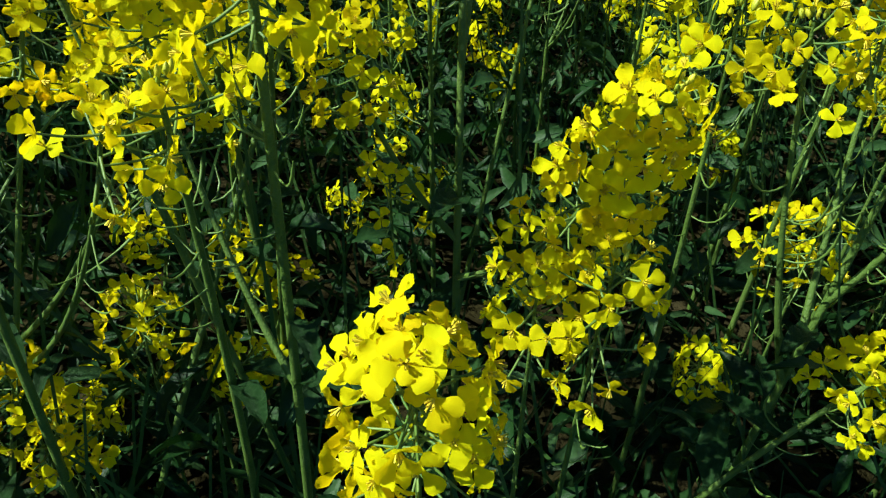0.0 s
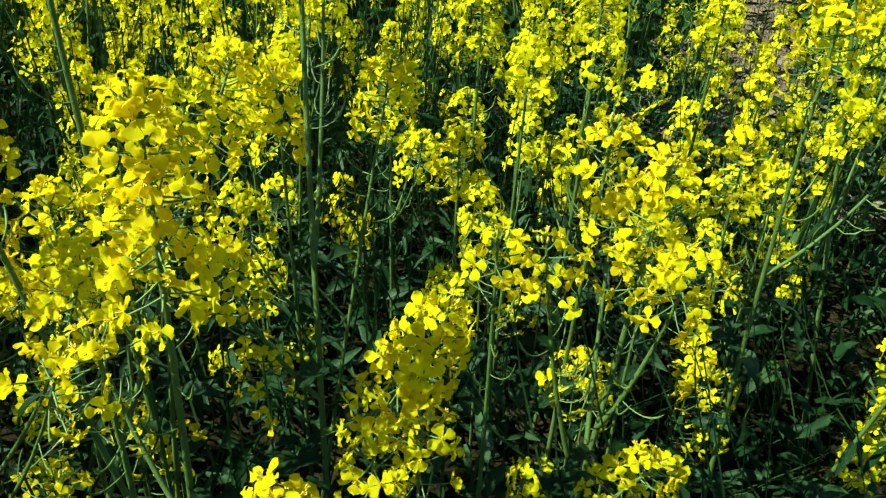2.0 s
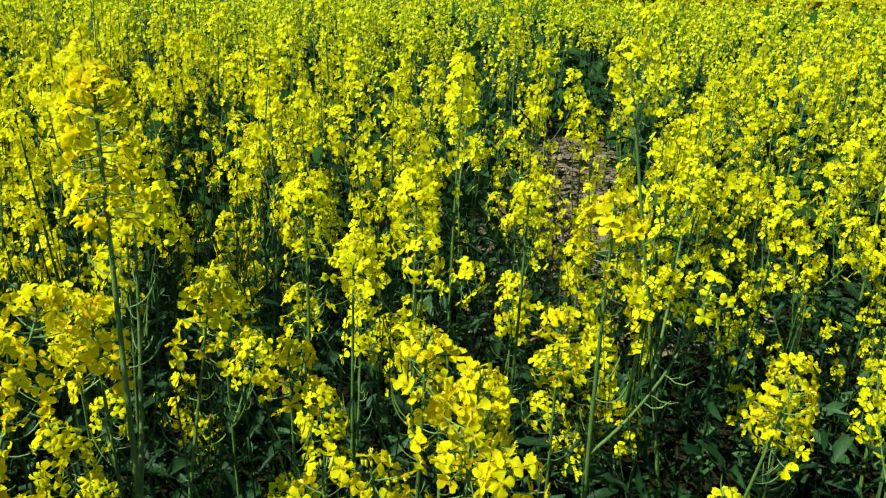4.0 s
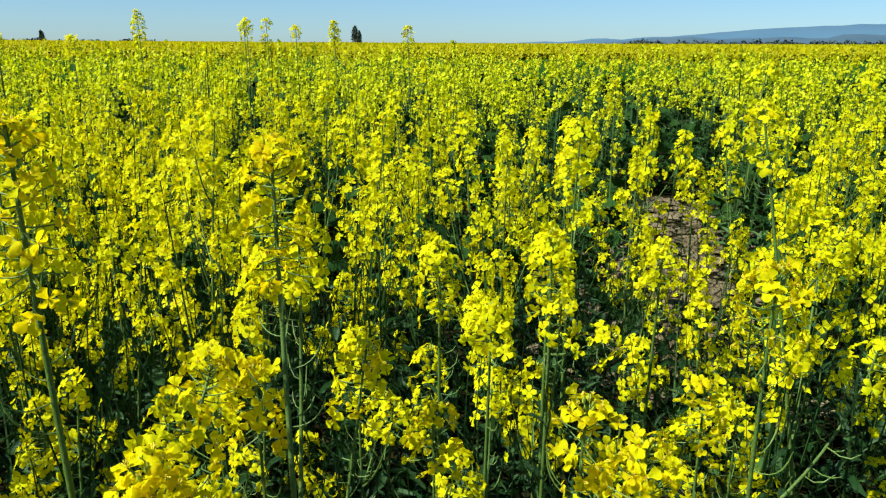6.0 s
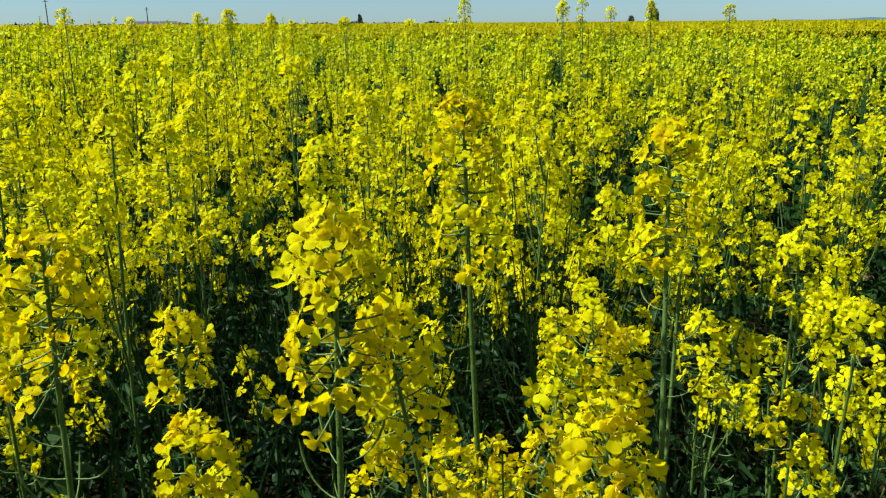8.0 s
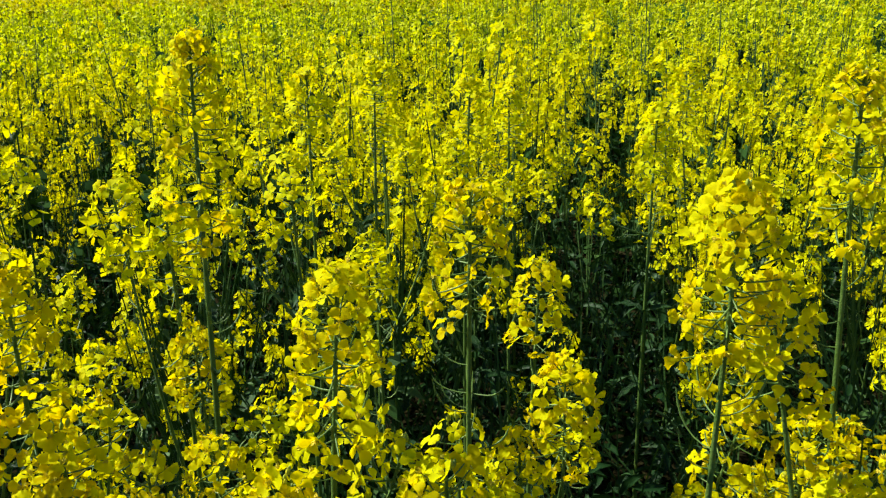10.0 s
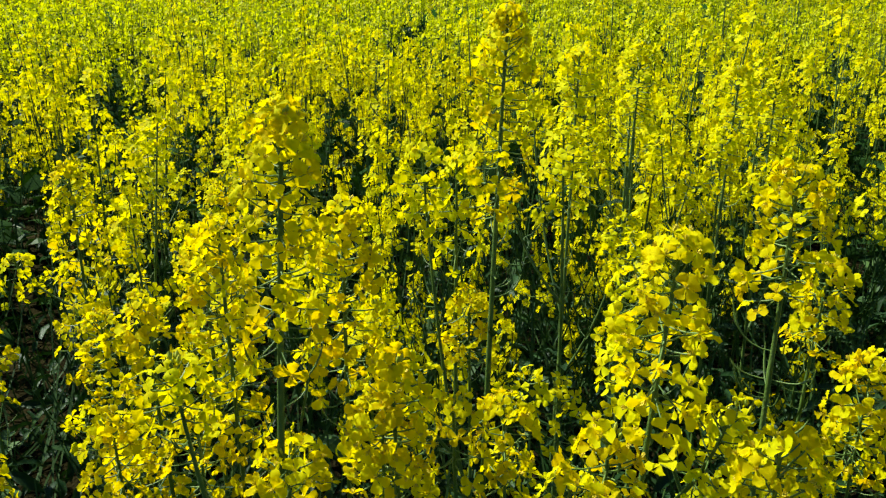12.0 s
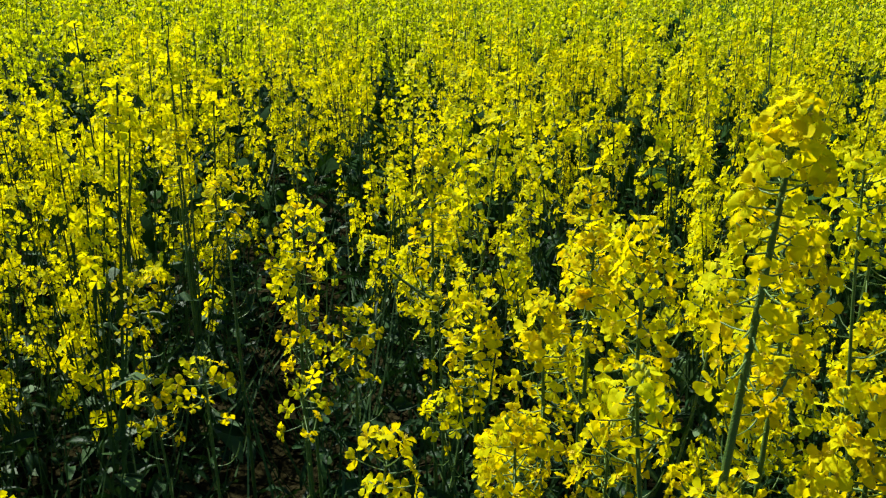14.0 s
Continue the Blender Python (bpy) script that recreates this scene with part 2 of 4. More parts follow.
def spin_z(t, a):
    c, s = math.cos(a), math.sin(a)
    return t[0] @ np.array([[c, s, 0], [-s, c, 0], [0, 0, 1]]), t[1], t[2]


def flower_petals(rng, nu, nv):
    lift, cup = rng.uniform(0.05, 0.75), rng.uniform(-0.3, 0.65)
    out = []
    for k in range(4):
        p = petal(rng, nu, nv, lift + rng.normal(0, 0.18), cup + rng.normal(0, 0.2))
        out.append(spin_z((p[0] * rng.uniform(0.9, 1.08), p[1], p[2]), k * math.pi / 2 + rng.normal(0, 0.13) + (0.16 if k % 2 else -0.16)))
    return join(out)


def flower_heart(rng):
    """Six stamens and a pistil."""
    s = Soup()
    for k in range(6):
        a, h = k * math.pi / 3 + rng.normal(0, 0.2), rng.uniform(0.3, 0.5)
        end = np.array([0.16 * math.cos(a), 0.16 * math.sin(a), h])
        tube(s, [(0, 0, 0), end], [0.015, 0.045], 3)
    tube(s, [(0, 0, 0), (0, 0, 0.5)], [0.04, 0.05], 4)
    return np.concatenate(s.v), np.concatenate(s.q), NO_T


def low_petal_flower(rng):
    """Four petals of five corners each, folded along the middle."""
    v, t = [], []
    lift = rng.uniform(0.15, 0.6)
    for k in range(4):
        a = k * math.pi / 2 + rng.normal(0, 0.15)
        d, e = np.array([math.cos(a), math.sin(a), 0]), np.array([-math.sin(a), math.cos(a), 0])
        up = np.array([0, 0, 1.0])
        h = math.sin(lift) + rng.normal(0, 0.15)
        n = len(v)
        v += [0 * d, 0.55 * d + 0.42 * e + up * h * 0.55, 0.98 * d + 0.30 * e + up * h * 0.5,
              1.0 * d - 0.28 * e + up * h * 0.45, 0.55 * d - 0.42 * e + up * (h * 0.55 + rng.normal(0, 0.08))]
        t += [(n, n + 1, n + 4), (n + 1, n + 2, n + 4), (n + 2, n + 3, n + 4)]
    return np.array(v), NO_Q, np.array(t)


def kite_flower(rng):
    """Four kite-shaped petals."""
    v, q = [], []
    lift = rng.uniform(0.2, 0.6)
    for k in range(4):
        a = k * math.pi / 2 + rng.normal(0, 0.15)
        d, e = np.array([math.cos(a), math.sin(a), 0]), np.array([-math.sin(a), math.cos(a), 0])
        h = np.array([0, 0, math.sin(lift) + rng.normal(0, 0.15)])
        n = len(v)
        v += [0.05 * d, 0.66 * d + 0.46 * e + h * 0.55, 1.02 * d + 0.1 * e + h * 0.45, 0.66 * d - 0.46 * e + h * 0.5]
        q.append((n, n + 1, n + 2, n + 3))
    return np.array(v), np.array(q), NO_T


def far_flower(rng):
    """Two folded pairs of petals."""
    v = np.array([(-1, -0.45, 0.25), (0, -0.55, 0), (0, 0.55, 0), (-1, 0.45, 0.3), (1, -0.5, 0.3), (1, 0.5, 0.2)]) * (1, 1.1, 1)
    return v + rng.normal(0, 0.08, v.shape), np.array([(0, 1, 2, 3), (1, 4, 5, 2)]), NO_T


def bud_shape(n_u=4, sides=4):
    s = Soup()
    u = np.linspace(0, 1, n_u)
    tube(s, np.stack([0 * u, 0 * u, u], -1), 0.24 * np.sqrt(np.maximum(0.01, 1 - (2 * u - 0.95) ** 2)), sides)
    return np.concatenate(s.v), np.concatenate(s.q), NO_T


def leaf_shape(rng, nu=7, nv=3, width=0.15):
    """A lance-shaped leaf along +x that bends over, with a raised pair of halves and a wavy edge."""
    u = np.linspace(0, 1, nu)
    wide = width * (np.sin(np.pi * np.clip(u * 0.93 + 0.07, 0, 1)) ** 0.75)
    w = np.linspace(-1, 1, nv)
    U, W = np.meshgrid(u, w, indexing="ij")
    x = U * (1 - 0.15 * U)
    y = W * wide[:, None] + 0.05 * np.sin(3 * U)
    z = 0.35 * U - rng.uniform(0.35, 0.7) * U**2 + 0.06 * np.abs(W) + 0.035 * np.sin(U * 17 + W * 2) * np.abs(W)
    return np.stack([x, y, z], -1).reshape(-1, 3), grid_faces(nu, nv), NO_T


tr = np.random.default_rng(5)
HI_FLOWERS = [(flower_petals(tr, 6, 4), flower_heart(tr)) for _ in range(8)]
MID_FLOWERS = [flower_petals(tr, 4, 3) for _ in range(6)]
LOW_FLOWERS = [low_petal_flower(tr) for _ in range(6)]
KITE_FLOWERS = [kite_flower(tr) for _ in range(6)]
FAR_FLOWERS = [far_flower(tr) for _ in range(4)]
BUDS, BUDS_LOW = bud_shape(), bud_shape(3, 3)
LEAVES = [leaf_shape(tr, 9, 5, w) for w in (0.09, 0.12, 0.15)]
LEAVES_LOW = [leaf_shape(tr, 5, 3, w) for w in (0.11, 0.13)]


# ---- how a rapeseed plant grows ----
def raceme_layout(rng, axis, bloom, wide=1.0, sparse=0.0, dense=1.0, buds=9):
    """Where the flowers, buds and young pods of a raceme sit along the top of an axis (points, tip last)."""
    seg = np.linalg.norm(np.diff(axis, axis=0), axis=1)
    run = np.concatenate([[0], np.cumsum(seg[::-1])])           # distance below the tip
    back = axis[::-1]

    def spot(s):
        return np.stack([np.interp(s, run, back[:, k]) for k in range(3)], -1)

    n = max(6, int(bloom / 0.0029 * dense))
    u = (np.arange(n) + rng.uniform(0, 1, n)) / n
    s = 0.004 + bloom * u**1.15
    keep = rng.uniform(0, 1, n) > sparse * u
    s, u = s[keep], u[keep]
    a = np.arange(len(s)) * 2.39996 + rng.normal(0, 0.25, len(s))
    along = unit(spot(s - 0.004) - spot(s + 0.01))
    side = unit(np.cross(along, np.array([0.2, 0.9, 0.1])))
    out = np.cos(a)[:, None] * side + np.sin(a)[:, None] * np.cross(along, side)
    rise = np.radians(np.clip(50 - 58 * u**0.6 + rng.normal(0, 13, len(s)), -16, 72))
    way = unit(np.cos(rise)[:, None] * out + np.sin(rise)[:, None] * along)
    far = (0.013 + 0.015 * np.clip(u / 0.35, 0, 1) + rng.normal(0, 0.002, len(s))) * wide
    root = spot(s)
    place = root + way * far[:, None] - np.array([0, 0, 1.0]) * (0.004 * u)[:, None]
    face = unit(way * 0.75 + along * 0.25 + rng.normal(0, 0.42, way.shape) - np.array([0, 0, 0.25]) * u[:, None])
    size = (0.0108 + 0.0020 * rng.uniform(-1, 1, len(s))) * np.clip(0.84 + u * 1.6, 0, 1.0) * wide**0.5
    # Buds crowd at the tip.
    m = buds
    b = rng.uniform(0, 2 * np.pi, m)
    r = np.sqrt(rng.uniform(0, 1, m)) * 0.0085
    tipdir = unit(spot(np.array([0.0])) - spot(np.array([0.02])))[0]
    e1 = unit(np.cross(tipdir, (0.2, 0.9, 0.1)))
    e2 = np.cross(tipdir, e1)
    rad = np.cos(b)[:, None] * e1 + np.sin(b)[:, None] * e2
    bud_at = axis[-1] + rad * r[:, None] - tipdir * (r[:, None] * 0.5 - 0.003)
    bud_dir = unit(rad * (r[:, None] * 55) + tipdir)
    # Pods below the bloom.
    k = int(rng.integers(5, 12))
    ps = bloom + rng.uniform(0, 0.13, k)
    pa = rng.uniform(0, 2 * np.pi, k)
    palong = unit(spot(ps - 0.005) - spot(ps + 0.01))
    pside = unit(np.cross(palong, np.array([0.2, 0.9, 0.1])))
    pout = np.cos(pa)[:, None] * pside + np.sin(pa)[:, None] * np.cross(palong, pside)
    return dict(root=root, place=place, face=face, size=size, along=along, bud_at=bud_at, bud_dir=bud_dir, pod_at=spot(ps), pod_out=pout, pod_along=palong)


def add_stalks(soup, lay, sides, n, mat):
    for p, q, al in zip(lay["root"], lay["place"], lay["along"]):
        mid = (p + q) / 2 - al * 0.003
        tube(soup, curve(p, mid, q, n), np.linspace(0.0008, 0.0006, n), sides, mat)


def add_pods(soup, lay, rng, sides, mat, n=4):
    for p, o, al in zip(lay["pod_at"], lay["pod_out"], lay["pod_along"]):
        ln = rng.uniform(0.018, 0.042)
        pts = curve(p, p + o * ln * 0.75 - al * 0.002, p + o * ln * rng.uniform(0.7, 1.0) + al * ln * rng.uniform(0.35, 0.9), n)
        r = np.interp(np.linspace(0, 1, n), [0, 0.4, 0.5, 0.9, 1], [0.0007, 0.0007, 0.0010, 0.0009, 0.0004])
        tube(soup, pts, r, sides, mat)


def flowers_into(soup, shapes, lay, rng, mat, grow=1.0):
    pick = rng.integers(0, len(shapes), len(lay["place"]))
    turns = turns_to(lay["face"], rng.uniform(0, 6.28, len(pick)), lay["size"] * grow)
    for k, shape in enumerate(shapes):
        hit = pick == k
        soup.many(shape, turns[hit], lay["place"][hit], mat)


def buds_into(soup, shape, lay, rng, mat):
    n = len(lay["bud_at"])
    soup.many(shape, turns_to(lay["bud_dir"], rng.uniform(0, 6.28, n), rng.uniform(0.0045, 0.0078, n)), lay["bud_at"], mat)


def part(name, soup, mats, parent, label="", smooth=True):
    ob = new(name, soup if isinstance(soup, bpy.types.Mesh) else soup.mesh(name, mats, smooth))
    ob.parent = parent
    if label:
        ob["label"] = label
    if name in ("blossoms", "pods", "bud_head"):
        ob["kind"] = "stuff"
    return ob


def side_shoots(rng, axis, count, spread, drop):
    """Side branches: from a node on the stem, out and up to a tip of their own."""
    out = []
    turn0 = rng.uniform(0, 6.28)
    top = axis[-1]
    for k in range(count):
        f = rng.uniform(0.38, 0.8)
        start = axis[int(f * (len(axis) - 1))]
        a = turn0 + k * 2.4 + rng.normal(0, 0.3)
        z = max(start[2] + 0.06, top[2] - rng.uniform(*drop))
        r = rng.uniform(*spread)
        end = np.array([start[0] + r * math.cos(a), start[1] + r * math.sin(a), z])
        bend = np.array([start[0] + 0.75 * r * math.cos(a), start[1] + 0.75 * r * math.sin(a), start[2] + 0.38 * (z - start[2])])
        out.append(curve(start, bend, end, 9))
    return out


def leaf_poses(rng, axis, count, longest, low=0.05, high=0.7):
    out = []
    for k in range(count):
        f = low + (high - low) * (k + rng.uniform(0, 1)) / count
        p = axis[min(int(f * (len(axis) - 1)), len(axis) - 1)]
        size = longest * (1.1 - 0.75 * f) * rng.uniform(0.7, 1.15)
        m = pose(*p, rng.uniform(-20, 20), rng.uniform(-45, 15), rng.uniform(0, 360)) @ Matrix.Scale(size, 4)
        out.append(m)
    return out


def as_arrays(mats):
    a = np.array([np.array(m) for m in mats])
    return a[:, :3, :3], a[:, :3, 3]


FLOWER_MESHES = []
for petals_t, heart_t in HI_FLOWERS:
    fs = Soup()
    fs.many(petals_t, np.eye(3)[None], np.zeros((1, 3)), 0)
    fs.many(heart_t, np.eye(3)[None], np.zeros((1, 3)), 1)
    FLOWER_MESHES.append(fs.mesh("flower", [PETAL_ONE, STAMEN]))
LEAF_MESHES = []
for lt in LEAVES:
    ls = Soup()
    ls.many(lt, np.eye(3)[None], np.zeros((1, 3)))
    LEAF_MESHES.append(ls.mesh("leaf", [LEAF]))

POD_MESHES = []
for bend_up in (0.35, 0.55, 0.75, 0.95):
    ps = Soup()
    tube(ps, curve((0, 0, 0), (0.75, 0, -0.04), (0.9, 0, bend_up), 7), np.interp(np.linspace(0, 1, 7), [0, 0.5, 0.6, 0.9, 1], [0.016, 0.016, 0.026, 0.024, 0.008]), 5)
    POD_MESHES.append(ps.mesh("pod", [POD]))

HERO_LABELS = ["tall rapeseed plant with a dense spike of yellow flowers", "branched rapeseed plant in full yellow bloom",
               "slim rapeseed plant with yellow flowers and young green pods"]


def put_raceme(plant, rng, axis, bloom, singly, wide=1.0, sparse=0.0, dense=1.4):
    lay = raceme_layout(rng, axis, bloom, wide, sparse, dense)
    s = Soup()
    add_stalks(s, lay, 4 if singly else 3, 4 if singly else 3, 0)
    if not singly:
        add_pods(s, lay, rng, 3, 0)
    raceme = part("raceme", s, [POD], plant)
    if not singly:
        raceme["kind"] = "stuff"
    b = Soup()
    buds_into(b, BUDS, lay, rng, 0)
    part("bud_head", b, [BUD], raceme, "tight green flower bud head")
    if singly:
        for at, out, al in zip(lay["pod_at"], lay["pod_out"], lay["pod_along"]):
            x, y = unit(out), unit(np.cross(al, out))
            k = rng.uniform(0.018, 0.042)
            m = Matrix.Identity(4)
            for i in range(3):
                m[i][0], m[i][1], m[i][2], m[i][3] = x[i] * k, y[i] * k, al[i] * k, at[i]
            pod = new("pod", POD_MESHES[int(rng.integers(0, len(POD_MESHES)))])
            pod.parent = raceme
            pod.matrix_basis = m
        turns = turns_to(lay["face"], rng.uniform(0, 6.28, len(lay["place"])), lay["size"])
        for t3, at in zip(turns, lay["place"]):
            fl = new("flower", FLOWER_MESHES[int(rng.integers(0, len(FLOWER_MESHES)))])
            m = Matrix.Identity(4)
            for i in range(3):
                for j in range(3):
                    m[i][j] = t3[i][j]
                m[i][3] = at[i]
            fl.parent = raceme
            fl.matrix_basis = m
    else:
        f = Soup()
        flowers_into(f, MID_FLOWERS, lay, rng, 0)
        part("blossoms", f, [PETAL], raceme)


HERO_SEED = [100]


def hero(x, y, z, bloom, bx=None, by=None, shoots=2, singly=True, wide=1.0, sparse=0.25, label=None, thick=1.0, bend=0.0, tips=(), leaves=5, dense=1.5, knee=0.5):
    """One plant near the path: the tip of its main raceme, the bloom's length, its foot, side shoots, and tips of further given racemes."""
    HERO_SEED[0] += 1
    rng = np.random.default_rng(HERO_SEED[0])
    z -= 0.016
    thick *= min(max(z / 0.72, 0.42), 1.0)
    bx = x + rng.normal(0, 0.03) if bx is None else bx
    by = y + rng.normal(0, 0.03) if by is None else by
    plant = tagged(new("rapeseed_plant"), label or HERO_LABELS[HERO_SEED[0] % 3], "rapeseed", "rapeseed plants beside the path")
    mid = np.array([(x + bx) / 2 + rng.normal(0, 0.008) + bend, (y + by) / 2 + rng.normal(0, 0.008), z * knee])
    axis = curve((bx, by, -0.01), mid, (x, y, z), 26)
    s = Soup()
    tube(s, axis, np.interp(np.linspace(0, 1, 26), [0, 0.5, 0.8, 1], [0.0036, 0.0028, 0.0021, 0.0013]) * thick, 8)
    part("stem", s, [STEM], plant)
    put_raceme(plant, rng, axis, bloom, singly, wide, sparse, dense)
    for sh in side_shoots(rng, axis, shoots, (0.05, 0.12), (0.06, 0.24)):
        b = Soup()
        tube(b, sh, np.linspace(0.0023, 0.001, len(sh)) * thick, 6)
        part("branch", b, [STEM], plant)
        put_raceme(plant, rng, sh, rng.uniform(0.035, 0.07), False, 0.9, 0.3)
    for node, tx, ty, tz, tb in tips:
        start = axis[int(node * 25)]
        end = np.array([tx, ty, tz - 0.016])
        sh = curve(start, start * 0.35 + end * 0.65 - np.array([0, 0, 0.25 * (end[2] - start[2])]), end, 12)
        b = Soup()
        tube(b, sh, np.linspace(0.0028, 0.0011, len(sh)) * thick, 7)
        part("branch", b, [STEM], plant)
        put_raceme(plant, rng, sh, tb, singly, 1.0, 0.2)
    for m in leaf_poses(rng, axis, leaves, 0.095):
        lf = new("leaf", LEAF_MESHES[int(rng.integers(0, 3))])
        lf.parent = plant
        lf.matrix_basis = m
    return plant


# ---- ground, distance ----
def rise(r):
    """The field climbs a little with distance."""
    return np.clip(np.asarray(r, float) - 8, 0, 400) * 0.006


def build_ground():
    s = Soup()
    radii = np.concatenate([np.linspace(0, 7, 71), np.geomspace(7.5, 3500, 40)])
    na = 180
    a = np.arange(na) / na * 2 * np.pi
    R, A = np.meshgrid(radii, a, indexing="ij")
    x, y = R * np.cos(A), R * np.sin(A)
    z = rise(R)
    near = R < 9
    lump = np.array([noise.noise(Vector((px * 2.3, py * 2.3, 0))) * 0.02 + noise.noise(Vector((px * 9, py * 9, 3))) * 0.012 for px, py in zip(x[near], y[near])])
    z[near] += lump - 0.01
    i, j = np.meshgrid(np.arange(len(radii) - 1), np.arange(na), indexing="ij")
    k = (j + 1) % na
    s.add(np.stack([x, y, z], -1).reshape(-1, 3), np.stack([i * na + j, (i + 1) * na + j, (i + 1) * na + k, i * na + k], -1).reshape(-1, 4))
    return tagged(new("ground", s.mesh("ground", [SOIL])), "cracked brown field soil, darkened for the shade under the crop", "soil", kind="structure")


build_ground()


def hills(name, far, knots, mat, label):
    """A ridge on the horizon: knots of yaw in degrees (to the left of +y) and height."""
    s = Soup()
    yaw = np.linspace(knots[0][0], knots[-1][0], 160)
    h = np.interp(yaw, [k[0] for k in knots], [k[1] for k in knots])
    h = h + np.array([noise.noise(Vector((a * 0.5, far * 0.01, 0))) * 9 + noise.noise(Vector((a * 2.2, far * 0.01, 5))) * 3 for a in yaw]) * (h > 3)
    rows = []
    for depth, f in ((0.92, 0.0), (0.96, 0.7), (1.0, 1.0), (1.15, 0.3)):
        rows.append(np.stack([-np.sin(np.radians(yaw)) * far * depth, np.cos(np.radians(yaw)) * far * depth, h * f - 3 * (f == 0)], -1))
    s.add(np.concatenate(rows), [(r * 160 + i, r * 160 + i + 1, (r + 1) * 160 + i + 1, (r + 1) * 160 + i) for r in range(3) for i in range(159)])
    return tagged(new(name, s.mesh(name, [mat])), label, "hills", kind="structure")


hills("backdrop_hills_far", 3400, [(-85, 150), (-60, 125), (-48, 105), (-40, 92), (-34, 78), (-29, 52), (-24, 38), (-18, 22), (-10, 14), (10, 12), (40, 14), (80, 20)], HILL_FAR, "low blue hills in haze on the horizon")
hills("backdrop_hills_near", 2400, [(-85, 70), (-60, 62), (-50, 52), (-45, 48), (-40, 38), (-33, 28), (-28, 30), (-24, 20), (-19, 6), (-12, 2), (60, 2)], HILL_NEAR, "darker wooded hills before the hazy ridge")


def leaf_cloud(rng, soup, middle, size, n, leaf):
    """Small leaf clumps through a rough body."""
    d = unit(rng.normal(0, 1, (n, 3)))
    r = rng.uniform(0.25, 1, (n, 1)) ** 0.5
    p = np.asarray(middle) + d * r * np.asarray(size) * (1 + 0.25 * np.sin(d[:, :1] * 7 + d[:, 2:] * 9))
    shape = (np.array([(-1, -0.6, 0), (1, -0.5, 0.2), (0.9, 0.6, -0.1), (-0.8, 0.7, 0.25)]), np.array([(0, 1, 2, 3)]), NO_T)
    soup.many(shape, turns_to(unit(rng.normal(0, 1, (n, 3))), rng.uniform(0, 6.28, n), rng.uniform(0.6, 1.3, n) * leaf), p)


def field_tree(yaw, far, height, width, label, seed):
    rng = np.random.default_rng(seed)
    x, y, z = -math.sin(radians(yaw)) * far, math.cos(radians(yaw)) * far, float(rise(far))
    tree = tagged(new("tree"), label, "tree", "lone trees on the field's edge")
    t = Soup()
    tube(t, curve((x, y, z), (x, y, z + height * 0.4), (x + 0.1, y, z + height * 0.85), 8), np.linspace(width * 0.08, width * 0.02, 8), 7)
    for k in range(5):
        h = z + height * (0.25 + 0.12 * k)
        a = k * 2.4
        tube(t, curve((x, y, h), (x + width * 0.2 * math.cos(a), y + width * 0.2 * math.sin(a), h + 0.1 * height), (x + width * 0.35 * math.cos(a), y + width * 0.35 * math.sin(a), h + height * 0.2), 5), np.linspace(width * 0.03, width * 0.01, 5), 5)
    part("trunk", t, [BARK], tree)
    c = Soup()
    for k in range(6):
        f = k / 5
        leaf_cloud(rng, c, (x + rng.normal(0, 0.06) * width, y, z + height * (0.28 + 0.58 * f)), (width * (0.5 - 0.26 * f), width * (0.5 - 0.26 * f), height * 0.16), 260, height * 0.035)
    part("crown", c, [TREE_GREEN], tree)
    return tree


field_tree(-6.5, 300, 6.6, 3.0, "dark green upright tree alone on the horizon", 1)
field_tree(-6.78, 303, 4.9, 1.8, "smaller dark tree close beside the upright one", 2)
field_tree(13.4, 300, 4.0, 2.2, "small dark round tree far across the field", 3)
field_tree(-5.1, 310, 3.0, 3.0, "low bush far across the field", 4)


def far_woods():
    rng = np.random.default_rng(8)
    s = Soup()
    for a in np.arange(-75, -25, 0.16):
        h = 5 + 4 * noise.noise(Vector((a * 0.7, 0, 0))) + rng.uniform(-1.5, 2.5) + 0.12 * max(0, -a - 34)
        far = 850 + 40 * rng.normal()
        p = (-math.sin(radians(a)) * far, math.cos(radians(a)) * far, float(rise(far)) + h * 0.4)
        if h > 2:
            leaf_cloud(rng, s, p, (3.2, 3.2, h * 0.55), 40, 1.1)
    for a in np.arange(6, 75, 0.25):
        h = 4 + 3 * noise.noise(Vector((a * 0.9, 2, 0)))
        far = 800
        if h > 3.8:
            leaf_cloud(rng, s, (-math.sin(radians(a)) * far, math.cos(radians(a)) * far, float(rise(far)) + h * 0.35), (3.5, 3.5, h * 0.5), 30, 1.2)
    tagged(new("far_woods", s.mesh("far_woods", [TREE_GREEN], False)), "dark line of woods along the field's far edge", "woods", kind="stuff")


far_woods()


